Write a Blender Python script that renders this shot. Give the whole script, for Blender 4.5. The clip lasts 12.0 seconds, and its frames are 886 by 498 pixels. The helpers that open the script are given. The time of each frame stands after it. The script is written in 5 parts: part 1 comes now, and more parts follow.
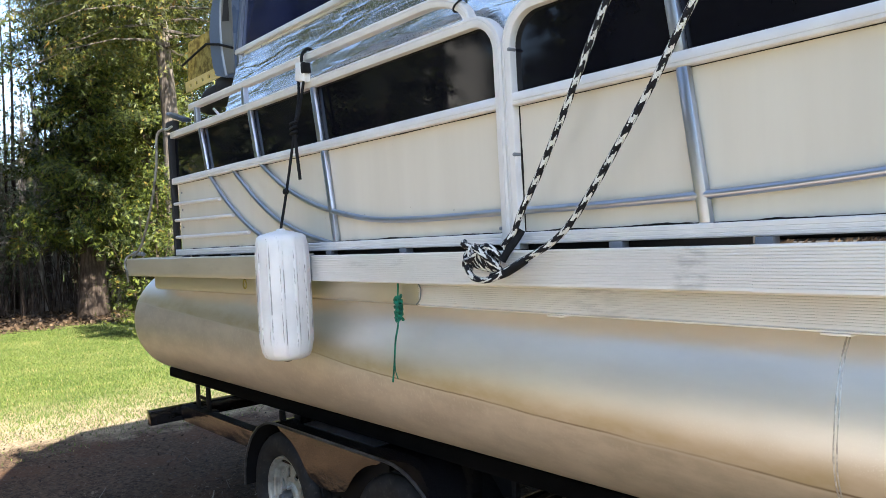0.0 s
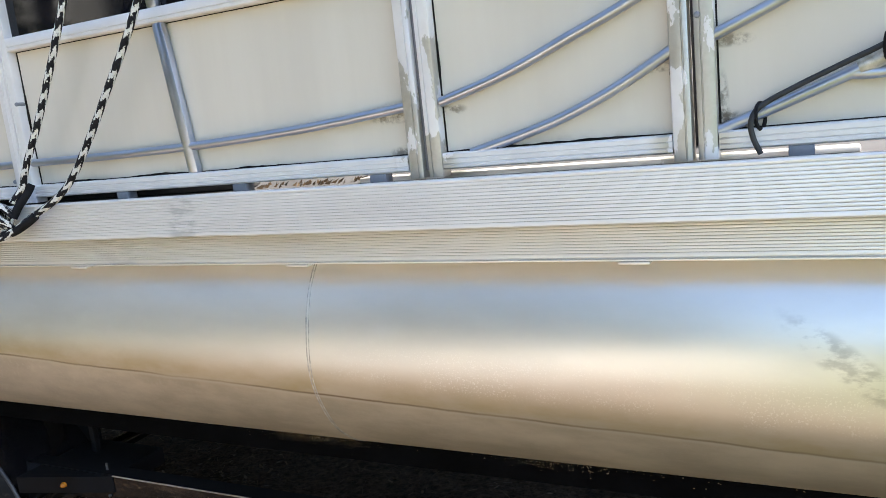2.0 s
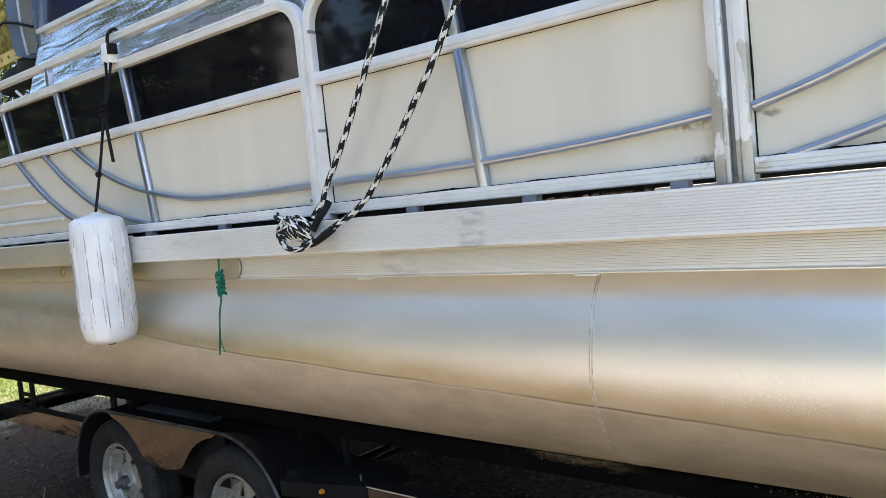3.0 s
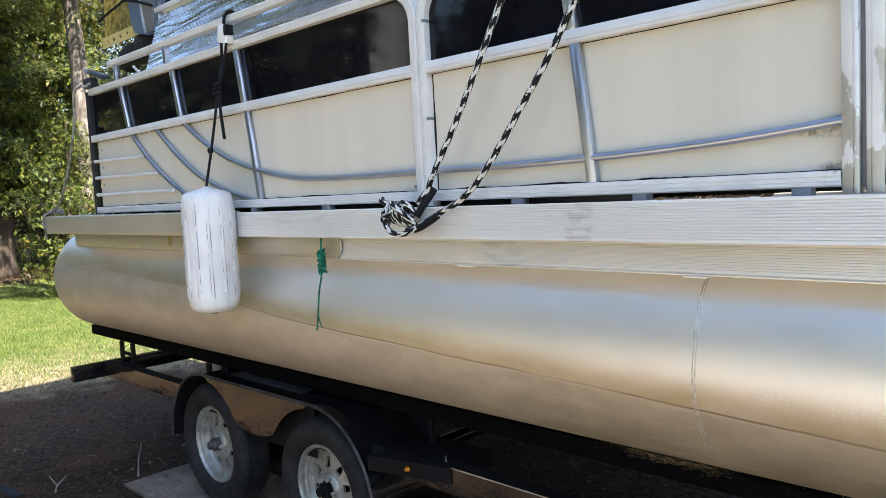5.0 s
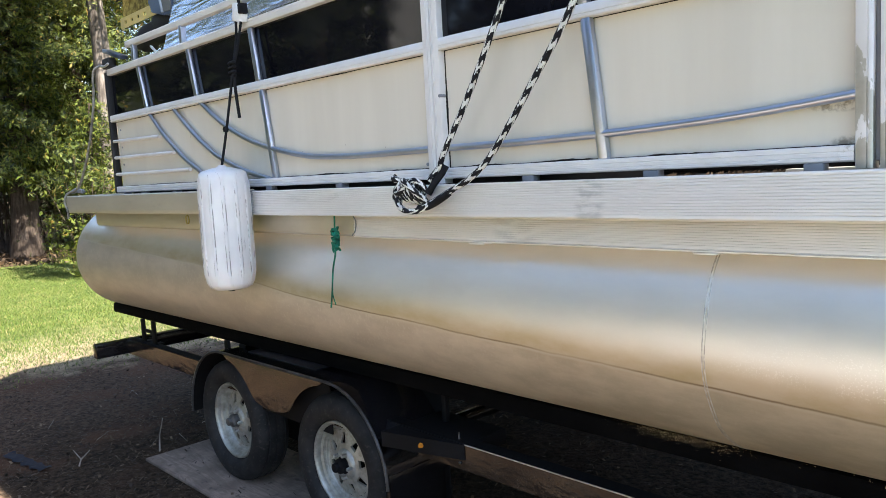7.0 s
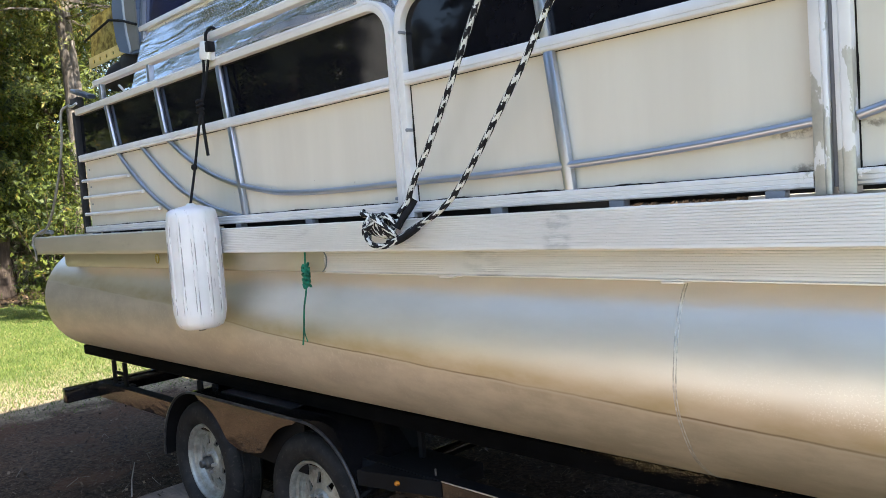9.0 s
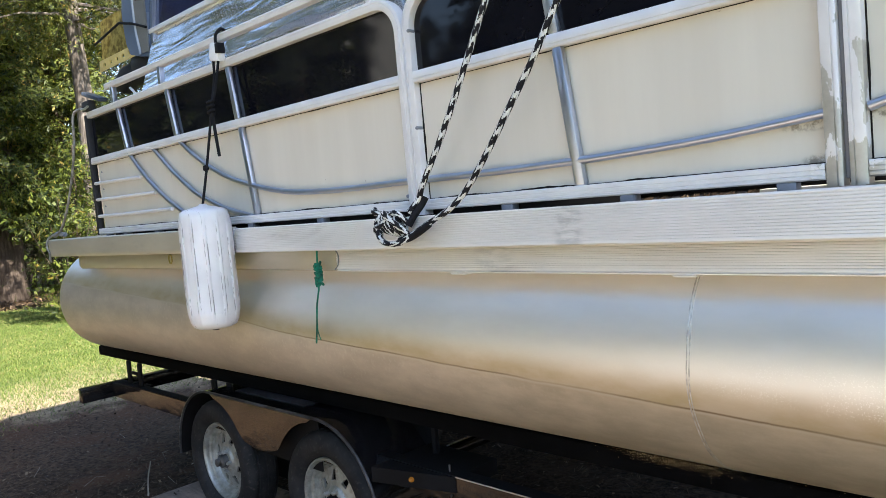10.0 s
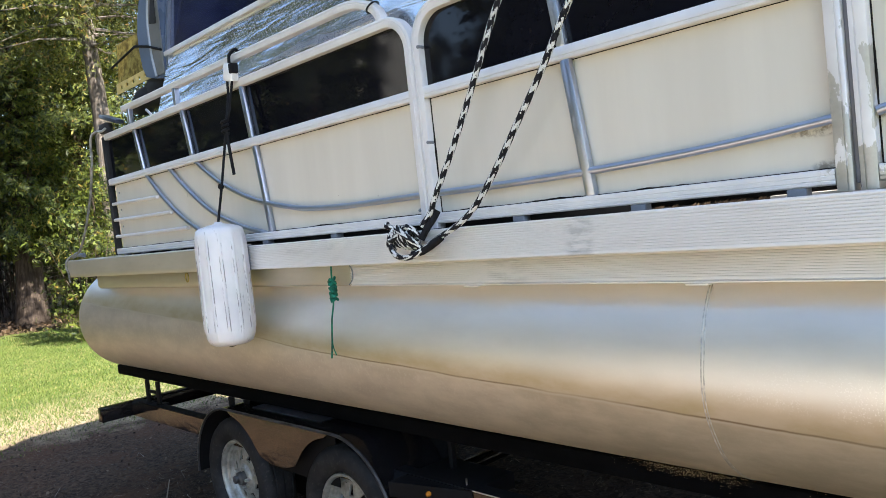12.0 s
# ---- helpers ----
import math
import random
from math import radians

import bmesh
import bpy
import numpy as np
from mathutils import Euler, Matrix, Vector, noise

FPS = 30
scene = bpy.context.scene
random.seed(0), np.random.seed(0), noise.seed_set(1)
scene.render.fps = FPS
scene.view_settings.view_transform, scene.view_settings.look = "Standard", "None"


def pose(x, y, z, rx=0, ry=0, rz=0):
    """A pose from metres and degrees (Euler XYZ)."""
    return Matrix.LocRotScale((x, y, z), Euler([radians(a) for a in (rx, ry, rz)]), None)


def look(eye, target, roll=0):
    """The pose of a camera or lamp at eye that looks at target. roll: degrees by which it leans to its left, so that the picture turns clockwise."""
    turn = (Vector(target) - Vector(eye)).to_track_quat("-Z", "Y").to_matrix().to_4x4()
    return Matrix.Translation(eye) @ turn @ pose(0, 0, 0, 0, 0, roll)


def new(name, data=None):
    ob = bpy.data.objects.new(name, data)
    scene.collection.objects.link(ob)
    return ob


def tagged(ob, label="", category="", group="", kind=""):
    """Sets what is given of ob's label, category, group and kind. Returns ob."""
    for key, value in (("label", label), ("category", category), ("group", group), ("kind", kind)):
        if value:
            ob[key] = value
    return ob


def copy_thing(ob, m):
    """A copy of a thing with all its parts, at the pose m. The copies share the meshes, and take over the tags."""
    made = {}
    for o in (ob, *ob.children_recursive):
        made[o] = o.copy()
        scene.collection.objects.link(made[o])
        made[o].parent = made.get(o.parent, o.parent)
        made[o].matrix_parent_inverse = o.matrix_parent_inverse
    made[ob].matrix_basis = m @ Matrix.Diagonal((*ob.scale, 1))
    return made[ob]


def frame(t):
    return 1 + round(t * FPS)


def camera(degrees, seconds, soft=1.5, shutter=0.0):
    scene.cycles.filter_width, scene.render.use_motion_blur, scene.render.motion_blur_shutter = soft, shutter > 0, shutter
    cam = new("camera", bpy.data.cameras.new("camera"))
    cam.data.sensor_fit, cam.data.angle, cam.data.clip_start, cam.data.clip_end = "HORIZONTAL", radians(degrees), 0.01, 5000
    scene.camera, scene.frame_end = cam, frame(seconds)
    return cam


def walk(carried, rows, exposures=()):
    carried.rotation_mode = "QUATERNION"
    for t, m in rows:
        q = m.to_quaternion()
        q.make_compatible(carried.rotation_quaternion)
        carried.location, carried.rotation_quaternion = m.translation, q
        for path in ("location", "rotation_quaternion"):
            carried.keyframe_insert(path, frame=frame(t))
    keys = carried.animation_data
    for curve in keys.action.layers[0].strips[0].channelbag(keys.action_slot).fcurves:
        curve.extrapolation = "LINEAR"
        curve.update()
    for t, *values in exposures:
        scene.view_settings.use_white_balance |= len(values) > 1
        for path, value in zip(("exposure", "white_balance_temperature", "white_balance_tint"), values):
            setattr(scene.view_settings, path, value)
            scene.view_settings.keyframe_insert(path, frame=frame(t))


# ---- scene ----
cam = camera(60.8, 12.0, soft=0.8)
PATH = [
    (0, (1.34, -1.369, 1.469), (-0.201, -0.094, 1.429), -3.1),
    (0.5, (1.328, -1.37, 1.466), (-0.158, -0.032, 1.403), -2.9),
    (1, (1.392, -1.32, 1.48), (0.068, 0.166, 1.284), -3.1),
    (1.5, (1.532, -1.319, 1.526), (0.394, 0.299, 1.234), -4.4),
    (2, (1.707, -1.246, 1.533), (0.835, 0.52, 1.181), -6.0),
    (2.5, (1.632, -1.347, 1.517), (0.694, 0.395, 1.228), -6.1),
    (3, (1.522, -1.41, 1.442), (0.263, 0.139, 1.312), -5.7),
    (3.5, (1.499, -1.465, 1.457), (0.179, 0.033, 1.336), -5.2),
    (3.7, (1.479, -1.472, 1.458), (0.154, 0.019, 1.319), -4.7),
    (5.3, (1.485, -1.477, 1.468), (0.072, -0.072, 1.299), -2.9),
    (5.5, (1.474, -1.466, 1.46), (0.063, -0.062, 1.274), -2.8),
    (6, (1.471, -1.47, 1.455), (0.065, -0.064, 1.239), -2.2),
    (6.5, (1.493, -1.459, 1.455), (0.065, -0.077, 1.234), -2.9),
    (7, (1.505, -1.462, 1.456), (0.064, -0.091, 1.249), -3.1),
    (9, (1.514, -1.436, 1.46), (0.11, -0.017, 1.332), -4.3),
    (9.5, (1.52, -1.443, 1.461), (0.105, -0.037, 1.319), -4.6),
    (10, (1.517, -1.446, 1.46), (0.095, -0.046, 1.327), -5.1),
    (10.5, (1.519, -1.447, 1.46), (0.085, -0.056, 1.358), -5.5),
    (11, (1.519, -1.439, 1.46), (0.075, -0.058, 1.368), -5.9),
    (11.5, (1.532, -1.443, 1.463), (0.075, -0.076, 1.371), -6.3),
    (12, (1.53, -1.449, 1.452), (0.081, -0.074, 1.365), -6.1),
]
EXPO = 2.23
walk(cam, [(t, look(eye, target, roll)) for t, eye, target, roll in PATH], exposures=[(0.0, EXPO, 6560, 10.8), (12.0, EXPO, 6560, 10.8)])

# ---- light: afternoon sun from beyond the stern, clear sky ----
SUN_EL, SUN_AZ = radians(42.5), radians(9.5)      # azimuth counted from +x towards +y
to_sun = Vector((math.cos(SUN_EL) * math.cos(SUN_AZ), math.cos(SUN_EL) * math.sin(SUN_AZ), math.sin(SUN_EL)))
sun = new("sun", bpy.data.lights.new("sun", "SUN"))
sun.data.energy, sun.data.angle, sun.data.color = 4.9, radians(0.53), (1.0, 0.94, 0.84)
sun.matrix_basis = look(to_sun * 60, (0, 0, 0))
world = bpy.data.worlds.new("world")
scene.world = world
world.use_nodes = True
wn = world.node_tree.nodes
sky = wn.new("ShaderNodeTexSky")
sky.sky_type, sky.sun_disc = "NISHITA", False
sky.sun_elevation, sky.sun_rotation = SUN_EL, math.pi / 2 - SUN_AZ
sky.air_density, sky.dust_density, sky.ozone_density = 1.0, 0.8, 1.3
world.node_tree.links.new(sky.outputs[0], wn["Background"].inputs[0])
wn["Background"].inputs[1].default_value = 0.114

GZ = 0.05          # height of the ground under the tyres


# ---- mesh building ----
class MB:
    """Gathers vertices, faces and texture coordinates of one part."""

    def __init__(self):
        self.v, self.f, self.uv = [], [], {}

    def add(self, verts, faces):
        n = len(self.v)
        self.v.extend(tuple(p) for p in verts)
        self.f.extend(tuple(i + n for i in f) for f in faces)
        return self

    def box(self, x0, x1, y0, y1, z0, z1, c=0.0, m=None):
        """A box with chamfered edges, turned by the matrix m."""
        if c <= 0:
            vs = [(x, y, z) for x in (x0, x1) for y in (y0, y1) for z in (z0, z1)]
            fs = [(0, 1, 3, 2), (4, 6, 7, 5), (0, 4, 5, 1), (2, 3, 7, 6), (0, 2, 6, 4), (1, 5, 7, 3)]
        else:
            bm = bmesh.new()
            bmesh.ops.create_cube(bm, size=1.0)
            for v in bm.verts:
                v.co = Vector(((x0 + x1) / 2 + v.co.x * (x1 - x0), (y0 + y1) / 2 + v.co.y * (y1 - y0), (z0 + z1) / 2 + v.co.z * (z1 - z0)))
            bmesh.ops.bevel(bm, geom=bm.edges[:], offset=c, segments=2, affect="EDGES", profile=0.5)
            bm.verts.index_update()
            vs, fs = [v.co.copy() for v in bm.verts], [[v.index for v in f.verts] for f in bm.faces]
            bm.free()
        if m is not None:
            vs = [m @ Vector(p) for p in vs]
        return self.add(vs, fs)

    def prism(self, prof, x0, x1, cap=True):
        """A closed outline of (y, z) drawn out along x."""
        n = len(prof)
        vs = [(x0, y, z) for y, z in prof] + [(x1, y, z) for y, z in prof]
        fs = [(i, (i + 1) % n, n + (i + 1) % n, n + i) for i in range(n)]
        if cap:
            fs += [tuple(range(n))[::-1], tuple(range(n, 2 * n))]
        return self.add(vs, fs)

    def sweep(self, pts, r, n=10, ell=1.0, loop=False, uv=False):
        """A round bar along points; r is one radius or one for each point."""
        P = [Vector(p) for p in pts]
        rr = r if hasattr(r, "__len__") else [r] * len(P)
        base, k, up, run = len(self.v), len(P), None, 0.0
        for i, p in enumerate(P):
            a = P[(i - 1) % k] if loop else P[max(i - 1, 0)]
            b = P[(i + 1) % k] if loop else P[min(i + 1, k - 1)]
            d = (b - a).normalized()
            if up is None:
                up = d.orthogonal().normalized()
                if abs(d.z) < 0.95:
                    up = (Vector((0, 0, 1)) - d * d.z).normalized()
            up = (up - d * up.dot(d)).normalized()
            side = d.cross(up)
            run += (p - P[i - 1]).length if i else 0
            for j in range(n):
                t = 2 * math.pi * j / n
                self.v.append(tuple(p + up * (rr[i] * math.cos(t)) + side * (rr[i] * ell * math.sin(t))))
                if uv:
                    self.uv[len(self.v) - 1] = (j / n, run)
        for i in range(k if loop else k - 1):
            for j in range(n):
                i2 = (i + 1) % k
                self.f.append((base + i * n + j, base + i * n + (j + 1) % n, base + i2 * n + (j + 1) % n, base + i2 * n + j))
        if not loop:
            self.f.append(tuple(base + j for j in range(n))[::-1])
            self.f.append(tuple(base + (k - 1) * n + j for j in range(n)))
        return self

    def lathe(self, prof, centre, axis, n=32, cap=False):
        """Turns (radius, height) pairs round an axis 'x', 'y' or 'z' through centre."""
        base, k = len(self.v), len(prof)
        for r, h in prof:
            for j in range(n):
                t = 2 * math.pi * j / n
                a, b = r * math.cos(t), r * math.sin(t)
                o = {"x": (h, a, b), "y": (b, h, a), "z": (a, b, h)}[axis]
                self.v.append(tuple(Vector(centre) + Vector(o)))
        for i in range(k - 1):
            for j in range(n):
                self.f.append((base + i * n + j, base + i * n + (j + 1) % n, base + (i + 1) * n + (j + 1) % n, base + (i + 1) * n + j))
        if cap and prof[0][0] > 1e-4:
            self.f.append(tuple(base + j for j in range(n))[::-1])
        if cap and prof[-1][0] > 1e-4:
            self.f.append(tuple(base + (k - 1) * n + j for j in range(n)))
        return self


def mesh_of(name, mb, mat, angle=38):
    me = bpy.data.meshes.new(name)
    me.from_pydata(mb.v, [], mb.f)
    me.polygons.foreach_set("use_smooth", [True] * len(me.polygons))
    me.set_sharp_from_angle(angle=radians(angle))
    if mb.uv:
        layer = me.uv_layers.new(name="along")
        for loop in me.loops:
            layer.data[loop.index].uv = mb.uv.get(loop.vertex_index, (0, 0))
    me.materials.append(mat)
    me.update()
    return me


def part(name, mb, mat, parent, label="", angle=38):
    """One mesh object under a thing or a part; its vertices are given in the world."""
    root = parent
    while root.parent:
        root = root.parent
    o = root.location
    mb.v = [(a - o.x, b - o.y, c - o.z) for a, b, c in mb.v]
    ob = new(name, mesh_of(name, mb, mat, angle))
    ob.parent = parent
    return tagged(ob, label) if label else ob


def thing(name, at, label, category, group="", kind=""):
    ob = new(name)
    ob.location = at
    ob.empty_display_size = 0.1
    return tagged(ob, label, category, group, kind)


def solid(name, mb, mat, label="", category="", group="", kind="", angle=38):
    """A thing, or a piece of the setting, that is one mesh."""
    return tagged(new(name, mesh_of(name, mb, mat, angle)), label, category, group, kind)


def curve(ctrl, steps=12):
    """A smooth line through control points (Catmull-Rom)."""
    C = [Vector(c) for c in ctrl]
    C = [C[0] * 2 - C[1]] + C + [C[-1] * 2 - C[-2]]
    out = []
    for i in range(1, len(C) - 2):
        for s in range(steps):
            t = s / steps
            a, b, c, d = C[i - 1:i + 3]
            out.append(0.5 * ((2 * b) + (c - a) * t + (2 * a - 5 * b + 4 * c - d) * t * t + (3 * b - a - 3 * c + d) * t ** 3))
    return out + [C[-2]]


# ---- materials ----
class Shade:
    """A small helper to write node materials."""

    def __init__(self, name):
        self.m = bpy.data.materials.new(name)
        self.m.use_nodes = True
        self.t = self.m.node_tree
        self.b = self.t.nodes["Principled BSDF"]
        self.pos = self.t.nodes.new("ShaderNodeNewGeometry").outputs["Position"]

    def put(self, socket, value):
        if isinstance(value, bpy.types.NodeSocket):
            self.t.links.new(value, socket)
        else:
            socket.default_value = value
        return self

    def set(self, **kw):
        for k, v in kw.items():
            self.put(self.b.inputs[k.replace("_", " ")], v)
        return self

    def noise(self, scale, detail=4, rough=0.55, stretch=None, dist=0.0, source=None):
        n = self.t.nodes.new("ShaderNodeTexNoise")
        n.inputs["Scale"].default_value, n.inputs["Detail"].default_value = scale, detail
        n.inputs["Roughness"].default_value, n.inputs["Distortion"].default_value = rough, dist
        src = source or self.pos
        if stretch:
            mp = self.t.nodes.new("ShaderNodeMapping")
            mp.inputs["Scale"].default_value = stretch
            self.t.links.new(src, mp.inputs["Vector"])
            src = mp.outputs[0]
        self.t.links.new(src, n.inputs["Vector"])
        return n.outputs["Fac"]

    def math(self, op, a, b=0.0, c=0.0, clamp=False):
        n = self.t.nodes.new("ShaderNodeMath")
        n.operation, n.use_clamp = op, clamp
        for s, v in zip(n.inputs, (a, b, c)):
            self.put(s, v)
        return n.outputs[0]

    def ramp(self, fac, a, b, lo=0.0, hi=1.0):
        """Maps fac from a..b to lo..hi, smoothly and clamped."""
        n = self.t.nodes.new("ShaderNodeMapRange")
        n.interpolation_type = "SMOOTHSTEP"
        for i, v in enumerate((fac, a, b, lo, hi)):
            self.put(n.inputs[i], v)
        return n.outputs[0]

    def mix(self, fac, a, b):
        n = self.t.nodes.new("ShaderNodeMix")
        n.data_type = "RGBA"
        self.put(n.inputs[0], fac)
        for s, v in ((n.inputs[6], a), (n.inputs[7], b)):
            self.put(s, (*v, 1.0) if isinstance(v, tuple) and len(v) == 3 else v)
        return n.outputs[2]

    def xyz(self):
        n = self.t.nodes.new("ShaderNodeSeparateXYZ")
        self.t.links.new(self.pos, n.inputs[0])
        return n.outputs

    def bump(self, height, strength=0.3, distance=0.002):
        n = self.t.nodes.new("ShaderNodeBump")
        n.inputs["Strength"].default_value, n.inputs["Distance"].default_value = strength, distance
        self.t.links.new(height, n.inputs["Height"])
        self.t.links.new(n.outputs[0], self.b.inputs["Normal"])
        return self

    def random(self, island=True):
        if island:
            n = self.t.nodes.new("ShaderNodeNewGeometry")
            return n.outputs["Random Per Island"]
        return self.t.nodes.new("ShaderNodeObjectInfo").outputs["Random"]


def plain(name, color, rough=0.5, metal=0.0, vary=0.12, scale=6.0, fine=120.0, bump=0.1, spec=0.5, coat=0.0, stretch=None):
    """Paint, metal or plastic with blotches, fine grain and slight relief."""
    s = Shade(name)
    big, small = s.noise(scale, 5, stretch=stretch), s.noise(fine, 3, stretch=stretch)
    dark = tuple(c * (1 - vary * 1.6) for c in color)
    light = tuple(min(c * (1 + vary), 1.0) for c in color)
    col = s.mix(s.ramp(big, 0.3, 0.7), dark, light)
    col = s.mix(s.math("MULTIPLY", s.ramp(small, 0.35, 0.7), 0.3), col, dark)
    s.set(Base_Color=col, Metallic=metal, Specular_IOR_Level=spec, Coat_Weight=coat, Coat_Roughness=0.06)
    s.set(Roughness=s.math("ADD", s.math("MULTIPLY", s.math("SUBTRACT", big, 0.5), 0.25), rough, clamp=True))
    if bump:
        s.bump(small, bump, 0.001)
    return s.m


def frame_metal():
    """White-painted aluminium, chalky, worn to grey metal in flakes near the feet."""
    s = Shade("frame_paint")
    big, small = s.noise(9, 5), s.noise(70, 4)
    x, y, z = s.xyz()
    d1 = s.math("ABSOLUTE", s.math("SUBTRACT", x, 1.075))
    d2 = s.math("ABSOLUTE", s.math("SUBTRACT", x, 1.545))
    near = s.ramp(s.math("MINIMUM", d1, d2), 0.075, 0.04)
    low = s.ramp(z, 1.78, 1.50, -0.10, 0.10)
    worn = s.ramp(s.math("ADD", s.noise(17, 6, 0.6, (1, 1, 0.45)), low), 0.535, 0.55)
    worn = s.math("MULTIPLY", worn, near)
    paint = s.mix(s.ramp(big, 0.3, 0.75), (0.69, 0.67, 0.675), (0.79, 0.77, 0.765))
    metal = s.mix(small, (0.42, 0.40, 0.36), (0.62, 0.60, 0.56))
    s.set(Base_Color=s.mix(worn, paint, metal), Metallic=s.math("ADD", s.math("MULTIPLY", worn, 0.5), 0.22))
    s.set(Roughness=s.math("ADD", 0.30, s.math("MULTIPLY", small, 0.2)))
    s.bump(s.math("SUBTRACT", s.math("MULTIPLY", small, 0.2), worn), 0.35, 0.0008)
    return s.m


def panel_paint():
    """Cream sheet metal with faint streaks, grime along the lower edge and small chips."""
    s = Shade("cream_sheet")
    x, y, z = s.xyz()
    streak = s.noise(3.0, 5, 0.6, (2.4, 1, 0.25))
    spot = s.ramp(s.noise(30, 2), 0.755, 0.765)
    wave = s.noise(1.6, 2)
    col = s.mix(s.ramp(streak, 0.3, 0.75), (0.595, 0.55, 0.478), (0.645, 0.60, 0.524))
    grime = s.math("MULTIPLY", s.ramp(z, 1.485, 1.464), s.ramp(s.noise(9, 6, 0.7), 0.5, 0.66))
    col = s.mix(s.math("MULTIPLY", grime, 0.22), col, (0.20, 0.16, 0.11))
    col = s.mix(s.math("MULTIPLY", spot, 0.5), col, (0.30, 0.25, 0.2))
    for px, pz, rx, rz in ((1.005, 1.535, 0.05, 0.012), (1.125, 1.538, 0.03, 0.010), (1.495, 1.570, 0.035, 0.008), (1.603, 1.598, 0.035, 0.010), (1.592, 1.50, 0.008, 0.05), (1.59, 1.475, 0.02, 0.02), (1.022, 1.468, 0.03, 0.012), (1.60, 1.47, 0.03, 0.02)):
        d = s.math("ADD", s.math("POWER", s.math("DIVIDE", s.math("SUBTRACT", x, px), rx), 2.0), s.math("POWER", s.math("DIVIDE", s.math("SUBTRACT", z, pz), rz), 2.0))
        st = s.math("MULTIPLY", s.ramp(d, 1.5, 0.1), s.ramp(s.noise(60, 4, 0.65), 0.38, 0.62))
        col = s.mix(s.math("MULTIPLY", st, 0.75), col, (0.11, 0.085, 0.06))
    s.set(Base_Color=col, Roughness=s.math("ADD", 0.34, s.math("MULTIPLY", streak, 0.12)), Specular_IOR_Level=0.5)
    s.bump(wave, 0.18, 0.02)
    return s.m


def pontoon_metal():
    """Brushed marine aluminium: dull, with a brown waterline, a tan film below it and white water spots."""
    s = Shade("pontoon_aluminium")
    x, y, z = s.xyz()
    big = s.noise(3.2, 6, 0.6, (0.5, 1, 1.4))
    cloud = s.noise(14, 5, 0.6, (0.45, 1, 1))
    fine = s.noise(160, 3, 0.5, (0.12, 1, 1))
    line = s.math("ADD", s.math("MULTIPLY", x, -0.045), 0.997)
    line = s.math("ADD", line, s.ramp(x, -0.7, -1.7, 0.0, 0.04))
    wob = s.math("MULTIPLY", s.math("SUBTRACT", s.noise(3.5, 5, 0.6), 0.5), 0.016)
    h = s.math("SUBTRACT", s.math("ADD", z, wob), line)
    below = s.ramp(h, 0.005, -0.012)
    band = s.math("MULTIPLY", s.ramp(h, 0.10, 0.014), s.math("SUBTRACT", 1.0, below))
    band = s.math("MULTIPLY", band, s.ramp(cloud, 0.25, 0.75, 0.65, 1.0))
    edge = s.math("MULTIPLY", s.ramp(s.math("ABSOLUTE", h), 0.0045, 0.0), s.math("MULTIPLY", s.ramp(big, 0.3, 0.6, 0.25, 0.85), s.math("MULTIPLY", s.ramp(x, 2.2, 1.2, 0.4, 1.0), s.ramp(x, -1.6, -0.3, 0.15, 1.0))))
    alu = s.mix(s.ramp(big, 0.25, 0.75), (0.70, 0.685, 0.645), (0.82, 0.805, 0.765))
    alu = s.mix(s.math("MULTIPLY", s.ramp(cloud, 0.55, 0.8), 0.35), alu, (0.86, 0.84, 0.80))
    tan = s.mix(s.ramp(cloud, 0.3, 0.7), (0.42, 0.345, 0.258), (0.55, 0.465, 0.355))
    tan = s.mix(s.math("MULTIPLY", s.ramp(s.noise(120, 4, 0.7, (0.8, 1, 0.5)), 0.52, 0.68), 0.45), tan, (0.62, 0.56, 0.45))
    tan = s.mix(s.ramp(x, -0.7, 0.7, 0.0, 0.75), tan, s.mix(s.ramp(cloud, 0.3, 0.7), (0.34, 0.265, 0.155), (0.53, 0.43, 0.29)))
    col = s.mix(s.math("MULTIPLY", below, 0.80), alu, tan)
    col = s.mix(s.math("MULTIPLY", band, 0.85), col, (0.41, 0.318, 0.145))
    col = s.mix(edge, col, (0.17, 0.115, 0.06))
    spots = s.math("MULTIPLY", s.ramp(s.noise(300, 2, 0.5, (1, 1, 0.9)), 0.56, 0.66), s.ramp(s.noise(5, 3), 0.40, 0.55))
    spots = s.math("MULTIPLY", spots, s.math("MULTIPLY", s.ramp(h, 0.03, 0.07), s.ramp(h, 0.15, 0.10)))
    col = s.mix(s.math("MULTIPLY", s.math("MULTIPLY", spots, s.ramp(x, 0.6, 1.2, 0.25, 1.0)), 0.75), col, (0.86, 0.85, 0.82))
    sx, sz = s.math("SUBTRACT", x, 1.76), s.math("SUBTRACT", z, 1.085)
    along = s.math("ADD", s.math("MULTIPLY", sx, 0.77), s.math("MULTIPLY", sz, -0.64))
    across = s.math("ADD", s.math("MULTIPLY", sx, 0.64), s.math("MULTIPLY", sz, 0.77))
    scuff = s.math("ADD", s.math("POWER", s.math("DIVIDE", along, 0.13), 2.0), s.math("POWER", s.math("DIVIDE", across, 0.03), 2.0))
    scuff = s.math("MULTIPLY", s.ramp(scuff, 1.2, 0.2), s.ramp(s.noise(26, 5, 0.6, (1, 1, 2.2)), 0.42, 0.62))
    col = s.mix(s.math("MULTIPLY", scuff, 0.4), col, (0.16, 0.15, 0.15))
    s.set(Base_Color=col, Metallic=s.math("SUBTRACT", 0.74, s.math("MULTIPLY", s.math("ADD", below, band, clamp=True), 0.18)))
